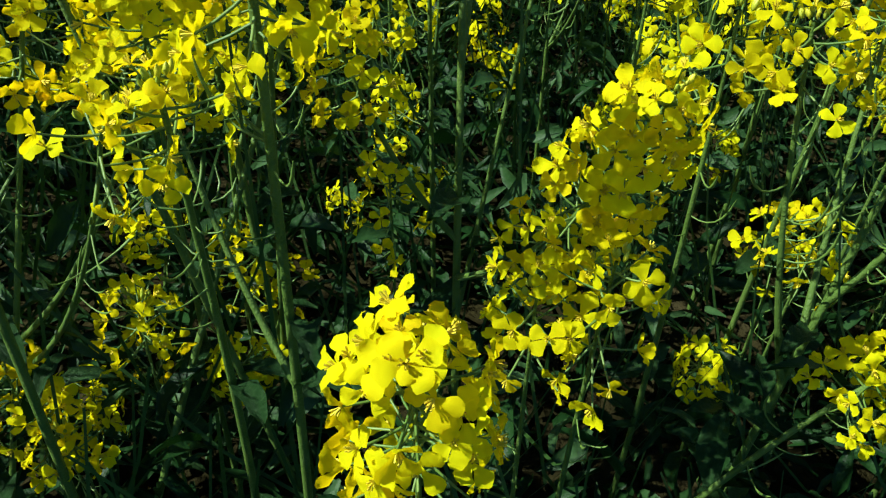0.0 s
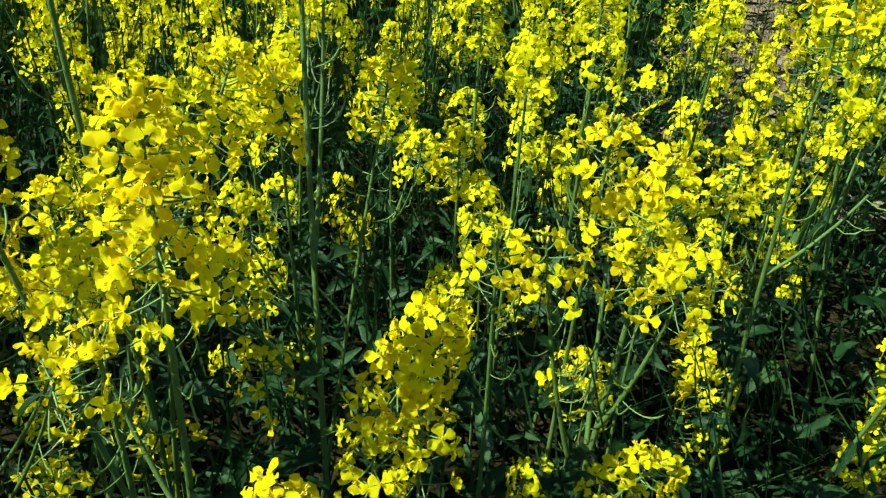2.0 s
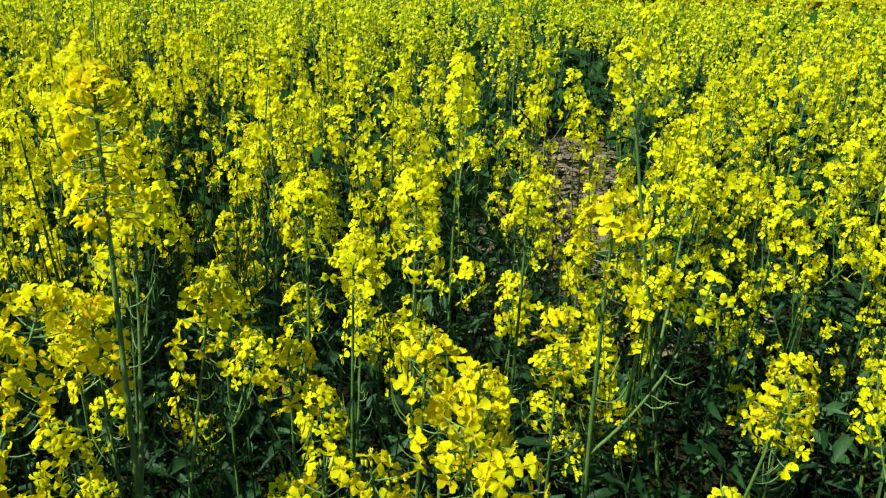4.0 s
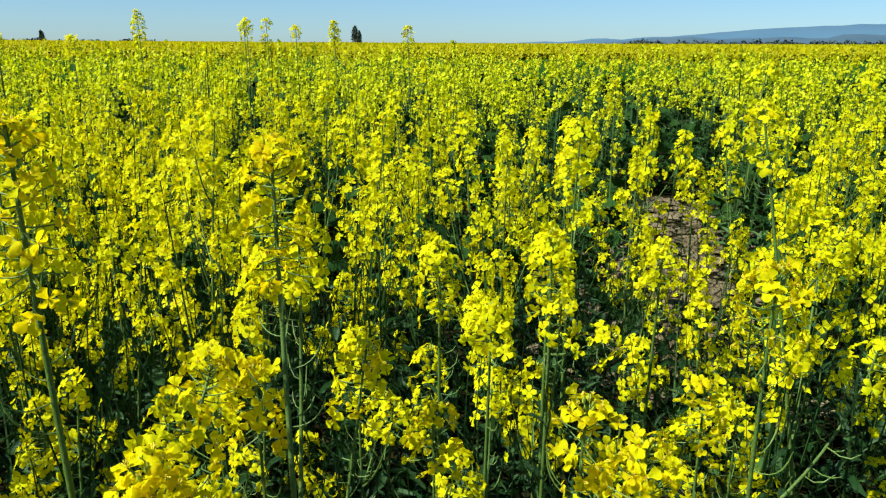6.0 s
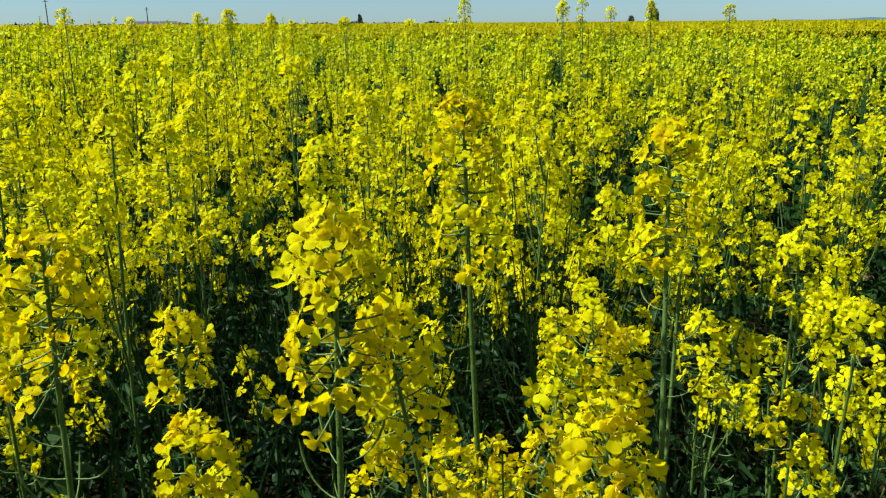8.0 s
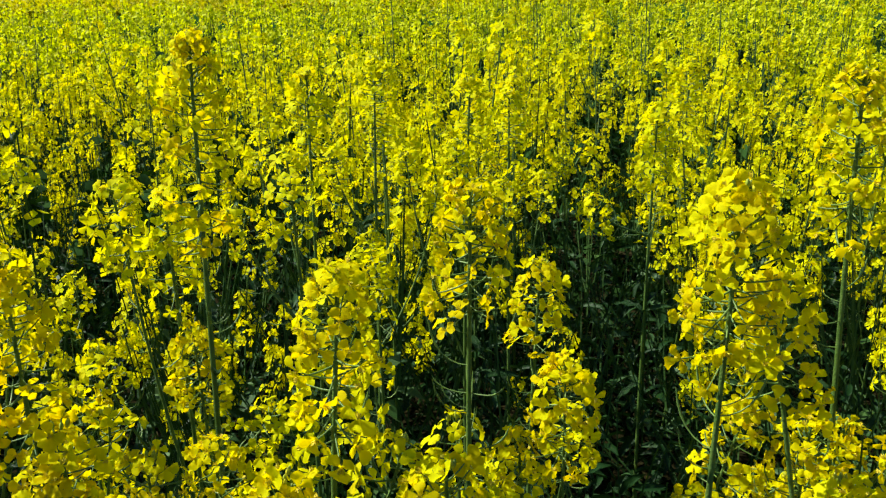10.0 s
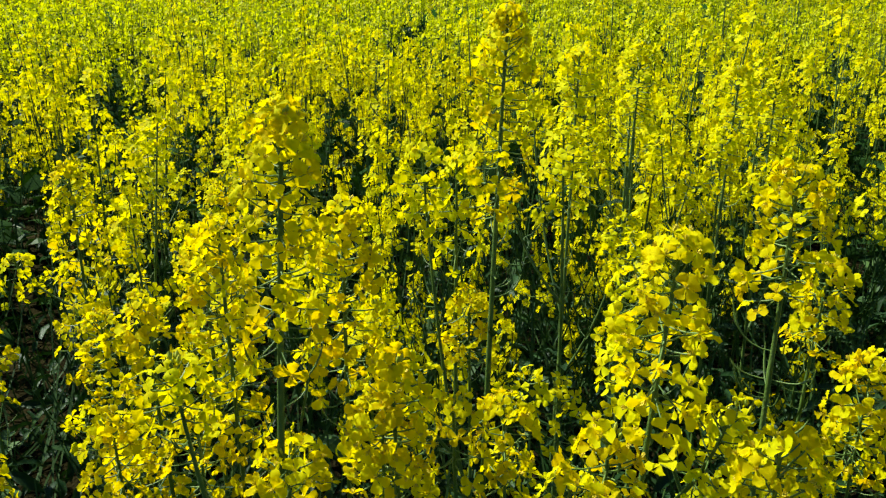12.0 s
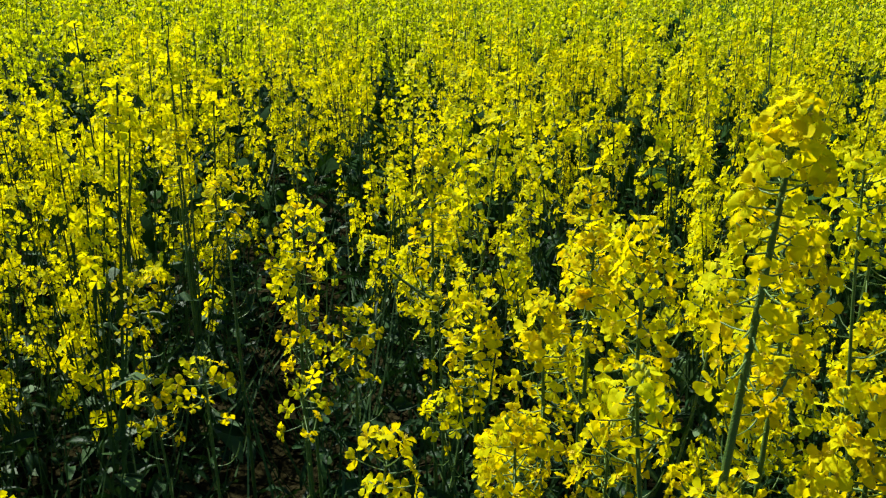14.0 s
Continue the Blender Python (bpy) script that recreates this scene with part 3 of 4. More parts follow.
def barn(yaw, far, long, label):
    x, y, z = -math.sin(radians(yaw)) * far, math.cos(radians(yaw)) * far, float(rise(far))
    house = tagged(new("farm_building"), label, "building", "farm buildings on the horizon")
    house.matrix_basis = pose(x, y, z - 3.0, 0, 0, yaw + 8)
    w, h = 9.0, 3.2
    s = Soup()
    s.add([(-long, -w, 0), (long, -w, 0), (long, w, 0), (-long, w, 0), (-long, -w, h), (long, -w, h), (long, w, h), (-long, w, h), (-long, 0, h + 2), (long, 0, h + 2)],
          [(0, 1, 5, 4), (1, 2, 6, 5), (2, 3, 7, 6), (3, 0, 4, 7)], [(5, 6, 9), (7, 4, 8)])
    part("wall", s, [WALL], house, smooth=False)
    r = Soup()
    for sgn in (-1, 1):
        r.add([(-long - 0.5, sgn * (w + 0.6), h - 0.1), (long + 0.5, sgn * (w + 0.6), h - 0.1), (long + 0.5, 0, h + 2.2), (-long - 0.5, 0, h + 2.2),
               (-long - 0.5, sgn * (w + 0.6), h - 0.35), (long + 0.5, sgn * (w + 0.6), h - 0.35), (long + 0.5, 0, h + 1.95), (-long - 0.5, 0, h + 1.95)],
              [(0, 1, 2, 3), (4, 5, 6, 7), (0, 1, 5, 4), (0, 3, 7, 4), (1, 2, 6, 5)])
    part("roof", r, [ROOF], house, "dull reddish-grey roof", smooth=False)


barn(27.0, 420, 11, "long low farm building with a grey roof far off")
barn(41.0, 420, 7, "small farm house with a grey roof far off")


def field_pole(yaw, far, height):
    x, y, z = -math.sin(radians(yaw)) * far, math.cos(radians(yaw)) * far, float(rise(far))
    pole = tagged(new("utility_pole"), "thin grey utility pole far across the field", "pole")
    s = Soup()
    tube(s, [(x, y, z), (x, y, z + height)], [0.2, 0.14], 8)
    part("post", s, [BARK], pole)
    s = Soup()
    tube(s, [(x - 0.9, y, z + height - 0.7), (x + 0.9, y, z + height - 0.7)], [0.09, 0.09], 5)
    part("crossarm", s, [BARK], pole)


field_pole(33.2, 300, 9.0)
field_pole(27.3, 320, 7.0)


# ---- where plants stand thinly ----
def bare(x, y, soil_only=False):
    """0 where the soil lies open, 1 in the closed stand."""
    x, y = np.asarray(x, float), np.asarray(y, float)
    u = (x - 1.55) * 0.42 + (y - 2.5) * 0.907
    v = -(x - 1.55) * 0.907 + (y - 2.5) * 0.42
    open_strip = (u > -0.7) & (u < 2.6) & (np.abs(v) < 0.17 + 0.05 * np.sin(3 * u) + 0.12 * np.clip(u - 0.6, 0, 1.2))
    cu = (x + 0.90) * -0.85 + (y + 0.26) * 0.527
    cv = (x + 0.90) * 0.527 + (y + 0.26) * 0.85
    furrow = (cu > 0.1) & (cu < 1.95) & (np.abs(cv) < (0.09 if soil_only else 0.13) + 0.03 * np.sin(5 * cu))
    if soil_only:
        return np.where(open_strip | furrow, 0.0, 1.0)
    gx, gy = x + 1.16, y - 0.19
    along = np.clip((gx * -0.88 + gy * 0.475) / 0.62, 0, 1) * 0.62
    gap = np.hypot(gx + 0.88 * along, gy - 0.475 * along) < 0.10
    dark_c = ((x + 0.53) ** 2 / 0.02 + (y - 1.5) ** 2 / 0.12) < 1
    return np.where(open_strip | furrow | gap | dark_c, 0.0, 1.0)


def late(x, y):
    """1 where the plants are still green."""
    x, y = np.asarray(x, float), np.asarray(y, float)
    u = (x - 2.55) * 0.45 + (y - 5.2) * 0.893
    v = -(x - 2.55) * 0.893 + (y - 5.2) * 0.45
    return (u / 3.0) ** 2 + (v / (0.9 + 0.2 * np.sin(2.1 * u))) ** 2 < 1


# ---- the field beyond the near plants ----
def spread(rng, r0, r1, yaw0, yaw1, per_m2, soil_only=False):
    """Even random places in a ring sector round the walk."""
    area = math.radians(yaw1 - yaw0) / 2 * (r1**2 - r0**2)
    n = int(area * per_m2)
    r = np.sqrt(rng.uniform(r0**2, r1**2, n))
    a = np.radians(rng.uniform(yaw0, yaw1, n))
    x, y = -np.sin(a) * r, np.cos(a) * r
    ok = bare(x, y, soil_only) > 0.5
    return x[ok], y[ok]


LEAF_PAIR = leaf_shape(tr, 3, 2, 0.2)


def field_template(rng, shapes, racemes, flowers, grow, green, stalk_sides):
    """A field plant as petals and greenery, 1 unit tall standing at the origin."""
    pet, grn = Soup(), Soup()
    for k in range(racemes):
        a, r = rng.uniform(0, 6.28), (0.03 if k == 0 else rng.uniform(0.035, 0.10))
        h = 1.0 if k == 0 else rng.uniform(0.48, 0.95)
        bloom = rng.uniform(0.13, 0.21) if k == 0 else rng.uniform(0.08, 0.15)
        tip = np.array([r * math.cos(a), r * math.sin(a), h])
        foot = np.array([0, 0, 0.0 if k == 0 else 0.35])
        axis = curve(foot, (tip[0] * 0.7, tip[1] * 0.7, h * 0.5), tip, 4)
        if stalk_sides > 2:
            tube(grn, axis, np.linspace(0.005 if k == 0 else 0.0028, 0.0018, 4), stalk_sides)
        elif stalk_sides == 2:
            ribbon(grn, axis, np.linspace(0.005 if k == 0 else 0.003, 0.002, 4))
        if green and k > 0:
            continue
        s = rng.uniform(0, 1, flowers) ** 1.1 * bloom * (0.75 if green else 1)
        b = np.arange(flowers) * 2.4
        rad = 0.013 + 0.011 * rng.uniform(0, 1, flowers)
        p = tip + np.stack([np.cos(b) * rad, np.sin(b) * rad, -s], -1)
        d = unit(np.stack([np.cos(b), np.sin(b), rng.uniform(-0.2, 1.1, flowers)], -1) + rng.normal(0, 0.3, (flowers, 3)))
        pick = rng.integers(0, len(shapes), flowers)
        tn = turns_to(d, rng.uniform(0, 6.28, flowers), rng.uniform(0.85, 1.15, flowers) * grow)
        for i, sh in enumerate(shapes):
            pet.many(sh, tn[pick == i], p[pick == i])
    lv = leaf_poses(rng, curve((0, 0, 0.1), (0, 0, 0.4), (0, 0, 0.8), 8), 9 if green else (4 if stalk_sides > 1 else 1), 0.22 if green else 0.15, 0.1, 0.95 if green else 0.7)
    t3, at = as_arrays(lv)
    grn.many(LEAVES_LOW[0] if green else LEAF_PAIR, t3, at)
    return [(np.concatenate(s.v) if s.v else np.zeros((0, 3)), np.concatenate(s.q) if s.q else NO_Q, np.concatenate(s.t) if s.t else NO_T) for s in (pet, grn)]


def fill_field(name, rng, x, y, templates, green_templates, tall, label, mats=(FAR_PETAL, FAR_GREEN)):
    soup = Soup()
    greenish = late(x, y) & (rng.uniform(0, 1, len(x)) < 0.72)
    r = np.hypot(x, y)
    h = np.clip(rng.normal(tall[0], tall[1], len(x)), tall[0] - 2.2 * tall[1], tall[0] + 2.8 * tall[1])
    h = np.where(greenish, h * 0.92, h)
    # the crop stands taller towards the sunny side
    h = h + np.clip((np.degrees(np.arctan2(-x, y)) + 2) / 25, 0, 1) * np.clip((r - 3.5) / 4, 0, 1) * 0.10
    spin = rng.uniform(0, 6.28, len(x))
    lean = unit(np.stack([rng.normal(0.03, 0.07, len(x)), rng.normal(0, 0.07, len(x)), np.ones(len(x))], -1))
    tn = turns_to(lean, spin, h)
    at = np.stack([x, y, rise(r)], -1)
    pick = rng.integers(0, len(templates), len(x))
    for k, (pet, grn) in enumerate(templates):
        hit = (pick == k) & ~greenish
        soup.many(pet, tn[hit], at[hit], 0)
        soup.many(grn, tn[hit], at[hit], 1)
    pick = rng.integers(0, len(green_templates), len(x))
    for k, (pet, grn) in enumerate(green_templates):
        hit = (pick == k) & greenish
        soup.many(pet, tn[hit], at[hit], 0)
        soup.many(grn, tn[hit], at[hit], 1)
    return tagged(new(name, soup.mesh(name, mats, False)), label, "rapeseed field", kind="stuff")


fr = np.random.default_rng(21)
ONE_FLOWER = [(f[0][:4] * (1, 1.15, 1) + (0.45, 0, 0), f[1][:1], NO_T) for f in FAR_FLOWERS]
CLOSE_FIELD = [field_template(fr, KITE_FLOWERS, 6, 16, 0.0134, False, 3) for _ in range(8)]
NEAR_FIELD = [field_template(fr, FAR_FLOWERS, 7, 12, 0.0140, False, 3) for _ in range(8)]
GREEN_FIELD = [field_template(fr, FAR_FLOWERS, 5, 11, 0.012, True, 3) for _ in range(6)]
TOP_FIELD = [field_template(fr, ONE_FLOWER, 6, 11, 0.021, False, 2) for _ in range(8)]
FAR_FIELD = [field_template(fr, ONE_FLOWER, 4, 7, 0.034, False, 1) for _ in range(8)]
STAND = "flowering yellow rapeseed stand of countless plants"
fill_field("rapeseed_stand_shaded", fr, *spread(fr, 1.25, 4.3, -60, -6, 16), CLOSE_FIELD, GREEN_FIELD, (0.68, 0.10), STAND, (PETAL, STEM_SHADED))
fill_field("rapeseed_stand_close", fr, *spread(fr, 1.25, 4.3, -6, 84, 25), CLOSE_FIELD, GREEN_FIELD, (0.69, 0.10), STAND, (PETAL, STEM_SHADED))
fill_field("rapeseed_stand_side", fr, *spread(fr, 1.0, 3.4, 84, 124, 42), CLOSE_FIELD, GREEN_FIELD, (0.70, 0.11), STAND, (PETAL, STEM_SHADED))
fill_field("rapeseed_field", fr, *spread(fr, 4.3, 7, -62, 96, 19), NEAR_FIELD, GREEN_FIELD, (0.78, 0.09), STAND)
fill_field("rapeseed_field_middle", fr, *spread(fr, 7, 13, -62, 90, 9.5), TOP_FIELD, GREEN_FIELD, (0.82, 0.08), STAND)
fill_field("rapeseed_field_far", fr, *spread(fr, 13, 34, -62, 84, 2.6), FAR_FIELD, GREEN_FIELD, (0.84, 0.07), "yellow rapeseed field reaching to the horizon", (FAR_TOP, FAR_GREEN))
fill_field("rapeseed_field_behind", fr, *spread(fr, 1.2, 7, 122, 298, 4), TOP_FIELD, GREEN_FIELD, (0.74, 0.08), "yellow rapeseed stand round the path")


def undergrowth(name, rng, r0, r1, per_m2, shapes, long, high, stalk_every, mats):
    """Leaves and thin stalks low in the stand."""
    s = Soup()
    x, y = spread(rng, r0, r1, -75, 122, per_m2, True)
    n = len(x)
    z = rng.uniform(0.01, 1, n) ** 1.4 * high
    d = unit(np.stack([rng.normal(0, 0.75, n), rng.normal(0, 0.75, n), np.ones(n)], -1))
    tn = turns_to(d, rng.uniform(0, 6.28, n), rng.uniform(0.5, 1.2, n) * long)
    at = np.stack([x, y, z], -1)
    pick = rng.integers(0, len(shapes), n)
    for k, sh in enumerate(shapes):
        s.many(sh, tn[pick == k], at[pick == k], 0)
    for px, py in zip(x[::stalk_every], y[::stalk_every]):
        a, l = rng.uniform(0, 6.28), rng.uniform(0.12, 0.45)
        if px * px + py * py < 0.3:
            l = min(l, 0.2)
        out = np.array([math.cos(a), math.sin(a), 0]) * l * rng.uniform(0.2, 0.9)
        p = np.array([px, py, rng.uniform(0, high * 0.6)])
        ribbon(s, curve(p, p + out * 0.7 + (0, 0, l * 0.3), p + out + (0, 0, l), 4), np.linspace(0.0022, 0.001, 4), 1)
    tagged(new(name, s.mesh(name, mats)), "tangled green leaves and stalks under the flowers", "undergrowth", kind="stuff")


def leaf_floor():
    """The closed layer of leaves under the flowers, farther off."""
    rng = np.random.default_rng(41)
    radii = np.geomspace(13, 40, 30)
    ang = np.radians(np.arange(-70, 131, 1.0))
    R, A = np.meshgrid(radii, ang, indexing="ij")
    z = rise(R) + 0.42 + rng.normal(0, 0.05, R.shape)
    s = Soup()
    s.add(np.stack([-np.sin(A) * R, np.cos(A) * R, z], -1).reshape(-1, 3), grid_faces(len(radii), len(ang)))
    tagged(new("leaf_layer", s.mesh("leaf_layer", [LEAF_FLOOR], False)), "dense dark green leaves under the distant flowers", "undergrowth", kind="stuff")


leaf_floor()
LEAF_TINY = [leaf_shape(tr, 4, 3, w) for w in (0.10, 0.14)]
LEAF_FLAT = [leaf_shape(tr, 3, 2, 0.22)]
undergrowth("undergrowth_near", fr, 0.30, 2.4, 1900, LEAF_TINY, 0.062, 0.34, 5, [LEAF, STEM_SHADED])
undergrowth("undergrowth", fr, 2.4, 7.0, 320, LEAF_FLAT, 0.12, 0.45, 4, [LEAF_SHADED, STEM_SHADED])
undergrowth("undergrowth_far", fr, 7.0, 14, 45, LEAF_FLAT, 0.30, 0.5, 4, [LEAF_SHADED, STEM_SHADED])


def far_canopy():
    """Past some tens of metres only the closed top of the crop shows: spikes over a rough sheet."""
    rng = np.random.default_rng(31)
    s = Soup()
    n = 30000
    r = 32 * (330 / 32) ** rng.uniform(0, 1, n)
    a = np.radians(rng.uniform(-64, 86, n))
    p = np.stack([-np.sin(a) * r, np.cos(a) * r, rise(r)], -1)
    wide = 0.065 * (r / 34) ** 0.85
    tall = 0.85 + rng.normal(0, 0.06, n)
    shape = (np.array([(-0.7, 0, 0.35), (0.7, 0, 0.35), (1.0, 0.2, 0.72), (0.35, -0.1, 1.0), (-0.35, -0.1, 1.0), (-1.0, 0.2, 0.72)]), np.array([(0, 1, 2, 5), (5, 2, 3, 4)]), NO_T)
    turn = np.zeros((n, 3, 3))
    b = a + rng.normal(0, 0.8, n)
    turn[:, 0, 0], turn[:, 1, 0] = np.cos(b) * wide, np.sin(b) * wide
    turn[:, 0, 1], turn[:, 1, 1] = -np.sin(b) * wide, np.cos(b) * wide
    turn[:, 2, 2] = tall
    s.many(shape, turn, p, 0)
    radii = np.geomspace(30, 520, 30)
    ang = np.radians(np.arange(0, 362, 2))
    R, A = np.meshgrid(radii, ang, indexing="ij")
    z = rise(R) + 0.66 + rng.normal(0, 0.02, R.shape)
    s.add(np.stack([-np.sin(A) * R, np.cos(A) * R, z], -1).reshape(-1, 3), grid_faces(len(radii), len(ang)), None, 1)
    tagged(new("rapeseed_field_horizon", s.mesh("rapeseed_field_horizon", [FAR_TOP, FAR_MIX], False)), "distant yellow crop up to the horizon", "rapeseed field", kind="stuff")


far_canopy()


# ---- plants of the middle distance ----
def mid_plant(rng, tall, racemes, green=False):
    plant = tagged(new("rapeseed_plant"), "leafy green rapeseed plant with few flowers" if green else "rapeseed plant with several yellow flower spikes",
                   "rapeseed", "rapeseed plants of the stand")
    axis = curve((0, 0, -0.01), (rng.normal(0, 0.02), rng.normal(0, 0.02), tall / 2), (rng.normal(0, 0.03), rng.normal(0, 0.03), tall), 14)
    s = Soup()
    tube(s, axis, np.linspace(0.0046, 0.0012, 14), 5)
    part("stem", s, [STEM], plant)
    shoots = [axis] + side_shoots(rng, axis, racemes - 1, (0.035, 0.11), (0.04, 0.32))
    for k, sh in enumerate(shoots):
        if k:
            b = Soup()
            tube(b, sh[::2], np.linspace(0.0024, 0.001, len(sh[::2])), 4)
            part("branch", b, [STEM], plant)
        bloom = rng.uniform(0.09, 0.16) if k == 0 else rng.uniform(0.05, 0.105)
        lay = raceme_layout(rng, sh, bloom * (0.4 if green else 1), 0.92, 0.35, 0.72, 5)
        f = Soup()
        flowers_into(f, LOW_FLOWERS, lay, rng, 0, 1.08)
        for p, q in zip(lay["root"], lay["place"]):
            f.add([p, q, q + (0.0009, 0.0009, 0), p + (0.0009, 0.0009, 0)], [(0, 1, 2, 3)], None, 1)
        buds_into(f, BUDS_LOW, lay, rng, 2)
        for key in ("pod_at", "pod_out", "pod_along"):
            lay[key] = lay[key][::2]
        add_pods(f, lay, rng, 3, 1, 3)
        part("raceme", f, [PETAL, POD, BUD], plant)["kind"] = "stuff"
    for m in leaf_poses(rng, axis, 9 if green else 5, 0.16 if green else 0.12, 0.05, 0.9 if green else 0.7):
        lf = new("leaf", LEAF_LOW_MESH)
        lf.parent = plant
        lf.matrix_basis = m
    return plant


ll = Soup()
ll.many(LEAVES_LOW[1], np.eye(3)[None], np.zeros((1, 3)))
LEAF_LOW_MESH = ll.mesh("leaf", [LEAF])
mr = np.random.default_rng(77)
TALL = [mid_plant(mr, mr.uniform(0.72, 0.86), int(mr.integers(4, 6))) for _ in range(12)]
GREEN = [mid_plant(mr, mr.uniform(0.55, 0.7), 4, True) for _ in range(3)]
SHORT = [mid_plant(mr, mr.uniform(0.30, 0.52), int(mr.integers(3, 5))) for _ in range(6)]


def stand(x, y, source, grow=1.0):
    m = pose(x, y, 0, mr.normal(0, 5), mr.normal(1, 5), mr.uniform(0, 360)) @ Matrix.Scale(grow, 4)
    c = copy_thing(source, m)
    c.scale = (grow, grow, grow)
    return c


def too_close(x, y, taken, gap):
    return any((x - a) ** 2 + (y - b) ** 2 < gap * gap for a, b in taken)


TAKEN = []


# ---- the plants beside the path ----
hero(0.116, 0.781, 0.898, 0.13, 0.139, 0.643, shoots=1, sparse=0.3, thick=1.15, tips=[(0.36, 0.220, 0.491, 0.604, 0.185), (0.40, 0.035, 0.681, 0.546, 0.06)], label="tall rapeseed plant with a long stem and wide side branches")
hero(0.111, 0.364, 0.564, 0.085, 0.119, 0.394, shoots=1, sparse=0.0, wide=1.1, dense=1.9, label="short rapeseed plant with one dense round yellow head")
hero(0.414, 0.512, 0.428, 0.055, 0.22, 0.54, shoots=0, sparse=0.0, dense=1.9, bend=0.02, knee=0.9, thick=1.5, leaves=3)
hero(0.045, 0.448, 0.767, 0.13, 0.02, 0.52, shoots=1, sparse=0.05, thick=1.1, label="rapeseed plant with one broad tall yellow head")
hero(-0.127, 0.626, 0.633, 0.10, -0.272, 0.508, shoots=1, tips=[(0.5, -0.018, 0.440, 0.606, 0.03), (0.55, -0.022, 0.525, 0.626, 0.05)])
hero(0.404, 0.589, 0.670, 0.11, 0.339, 0.574, shoots=0, sparse=0.2, thick=1.2, tips=[(0.62, 0.419, 0.546, 0.605, 0.05), (0.55, 0.398, 0.675, 0.614, 0.06), (0.5, 0.309, 0.579, 0.606, 0.035)])
hero(0.322, 0.910, 0.500, 0.09, 0.342, 0.945, singly=False, shoots=2)
hero(0.401, 0.722, 0.381, 0.05, 0.412, 0.762, shoots=1)
hero(0.610, 0.830, 0.300, 0.05, 0.612, 0.863, shoots=1)
hero(0.701, 0.903, 0.529, 0.07, 0.716, 0.944, singly=False, shoots=2)
hero(0.700, 0.555, 0.636, 0.07, 0.618, 0.653, shoots=0, dense=1.0, leaves=3)
hero(0.558, 0.659, 0.788, 0.09, 0.601, 0.712, shoots=1, sparse=0.4)
hero(0.778, 1.029, 0.905, 0.09, 0.899, 0.949, singly=False, shoots=1, sparse=0.75, tips=[(0.45, 1.035, 1.199, 0.716, 0.06)], label="tall thin rapeseed plant with few flowers and long branches", thick=1.1)
hero(-0.172, 0.543, 0.311, 0.05, -0.168, 0.575, shoots=1)
hero(-0.062, 0.694, 0.353, 0.05, -0.063, 0.719, shoots=1)
hero(0.046, 1.019, 0.340, 0.07, 0.053, 1.041, singly=False, shoots=2)
hero(0.217, 1.055, 0.611, 0.10, 0.233, 1.089, shoots=2, singly=False)
hero(0.379, 0.656, 0.677, 0.06, 0.388, 0.738, shoots=0)
hero(-0.068, 0.671, 0.928, 0.13, -0.012, 0.688, shoots=1, sparse=0.3, thick=1.15, bend=-0.01, label="tall rapeseed plant with a long bare stem and yellow spike")
hero(-0.133, 0.493, 0.868, 0.125, -0.145, 0.500, shoots=0, sparse=0.05, wide=1.1, thick=1.1, dense=1.8)
hero(-0.114, 0.544, 0.787, 0.10, 0.03, 0.59, shoots=0, sparse=0.1, leaves=2)
hero(-0.357, 0.707, 0.716, 0.10, -0.37, 0.72, shoots=1, sparse=0.15, leaves=3)
hero(-0.073, 0.627, 0.628, 0.07, -0.08, 0.65, shoots=0, sparse=0.0, leaves=2)
hero(-0.339, 0.491, 0.848, 0.10, -0.334, 0.46, shoots=1, sparse=0.05, thick=1.05, dense=1.7)
hero(-0.364, 0.337, 0.823, 0.115, -0.382, 0.335, shoots=3, sparse=0.05, thick=1.05)
hero(-0.277, 0.557, 0.678, 0.10, -0.302, 0.634, shoots=0, sparse=0.1, thick=0.75)
hero(-0.104, 0.699, 0.505, 0.07, -0.299, 0.334, shoots=0, bend=0.06, knee=1.2, leaves=1, thick=0.7, label="rapeseed plant with a low leaning stem and yellow flowers")
hero(-0.628, 0.498, 0.964, 0.20, -0.651, 0.481, shoots=1, sparse=0.45, thick=1.15, label="tall rapeseed plant with a long loose yellow spike")
hero(-0.606, 0.199, 0.905, 0.18, -0.649, 0.177, shoots=1, sparse=0.35, thick=1.35, wide=0.98, label="tall stout rapeseed plant with a broad yellow spike")
hero(-0.653, 0.294, 0.808, 0.16, -0.671, 0.281, shoots=1, sparse=0.2)
hero(-0.280, 0.324, 0.704, 0.06, -0.291, 0.346, shoots=0, sparse=0.0)
hero(-0.379, 0.280, 0.698, 0.07, -0.389, 0.286, shoots=1, sparse=0.0)
hero(-0.552, 0.236, 0.677, 0.07, -0.557, 0.252, shoots=1, sparse=0.1)
hero(-0.537, 0.377, 0.625, 0.08, -0.541, 0.396, shoots=1)
hero(-0.741, 0.825, 0.900, 0.11, -0.763, 0.817, shoots=2, singly=False)
hero(-0.715, 0.959, 0.909, 0.10, -0.735, 0.951, shoots=2, singly=False)
hero(-0.835, 1.172, 0.883, 0.10, -0.837, 1.188, shoots=2, singly=False)
hero(-0.591, 1.029, 0.874, 0.10, -0.598, 1.013, shoots=2, singly=False)
hero(-0.758, 1.429, 0.723, 0.11, -0.768, 1.416, shoots=2, singly=False)
hero(-0.576, 1.146, 0.843, 0.12, -0.580, 1.164, shoots=2, singly=False)
hero(-0.331, 1.130, 0.826, 0.10, -0.335, 1.149, shoots=2, singly=False)
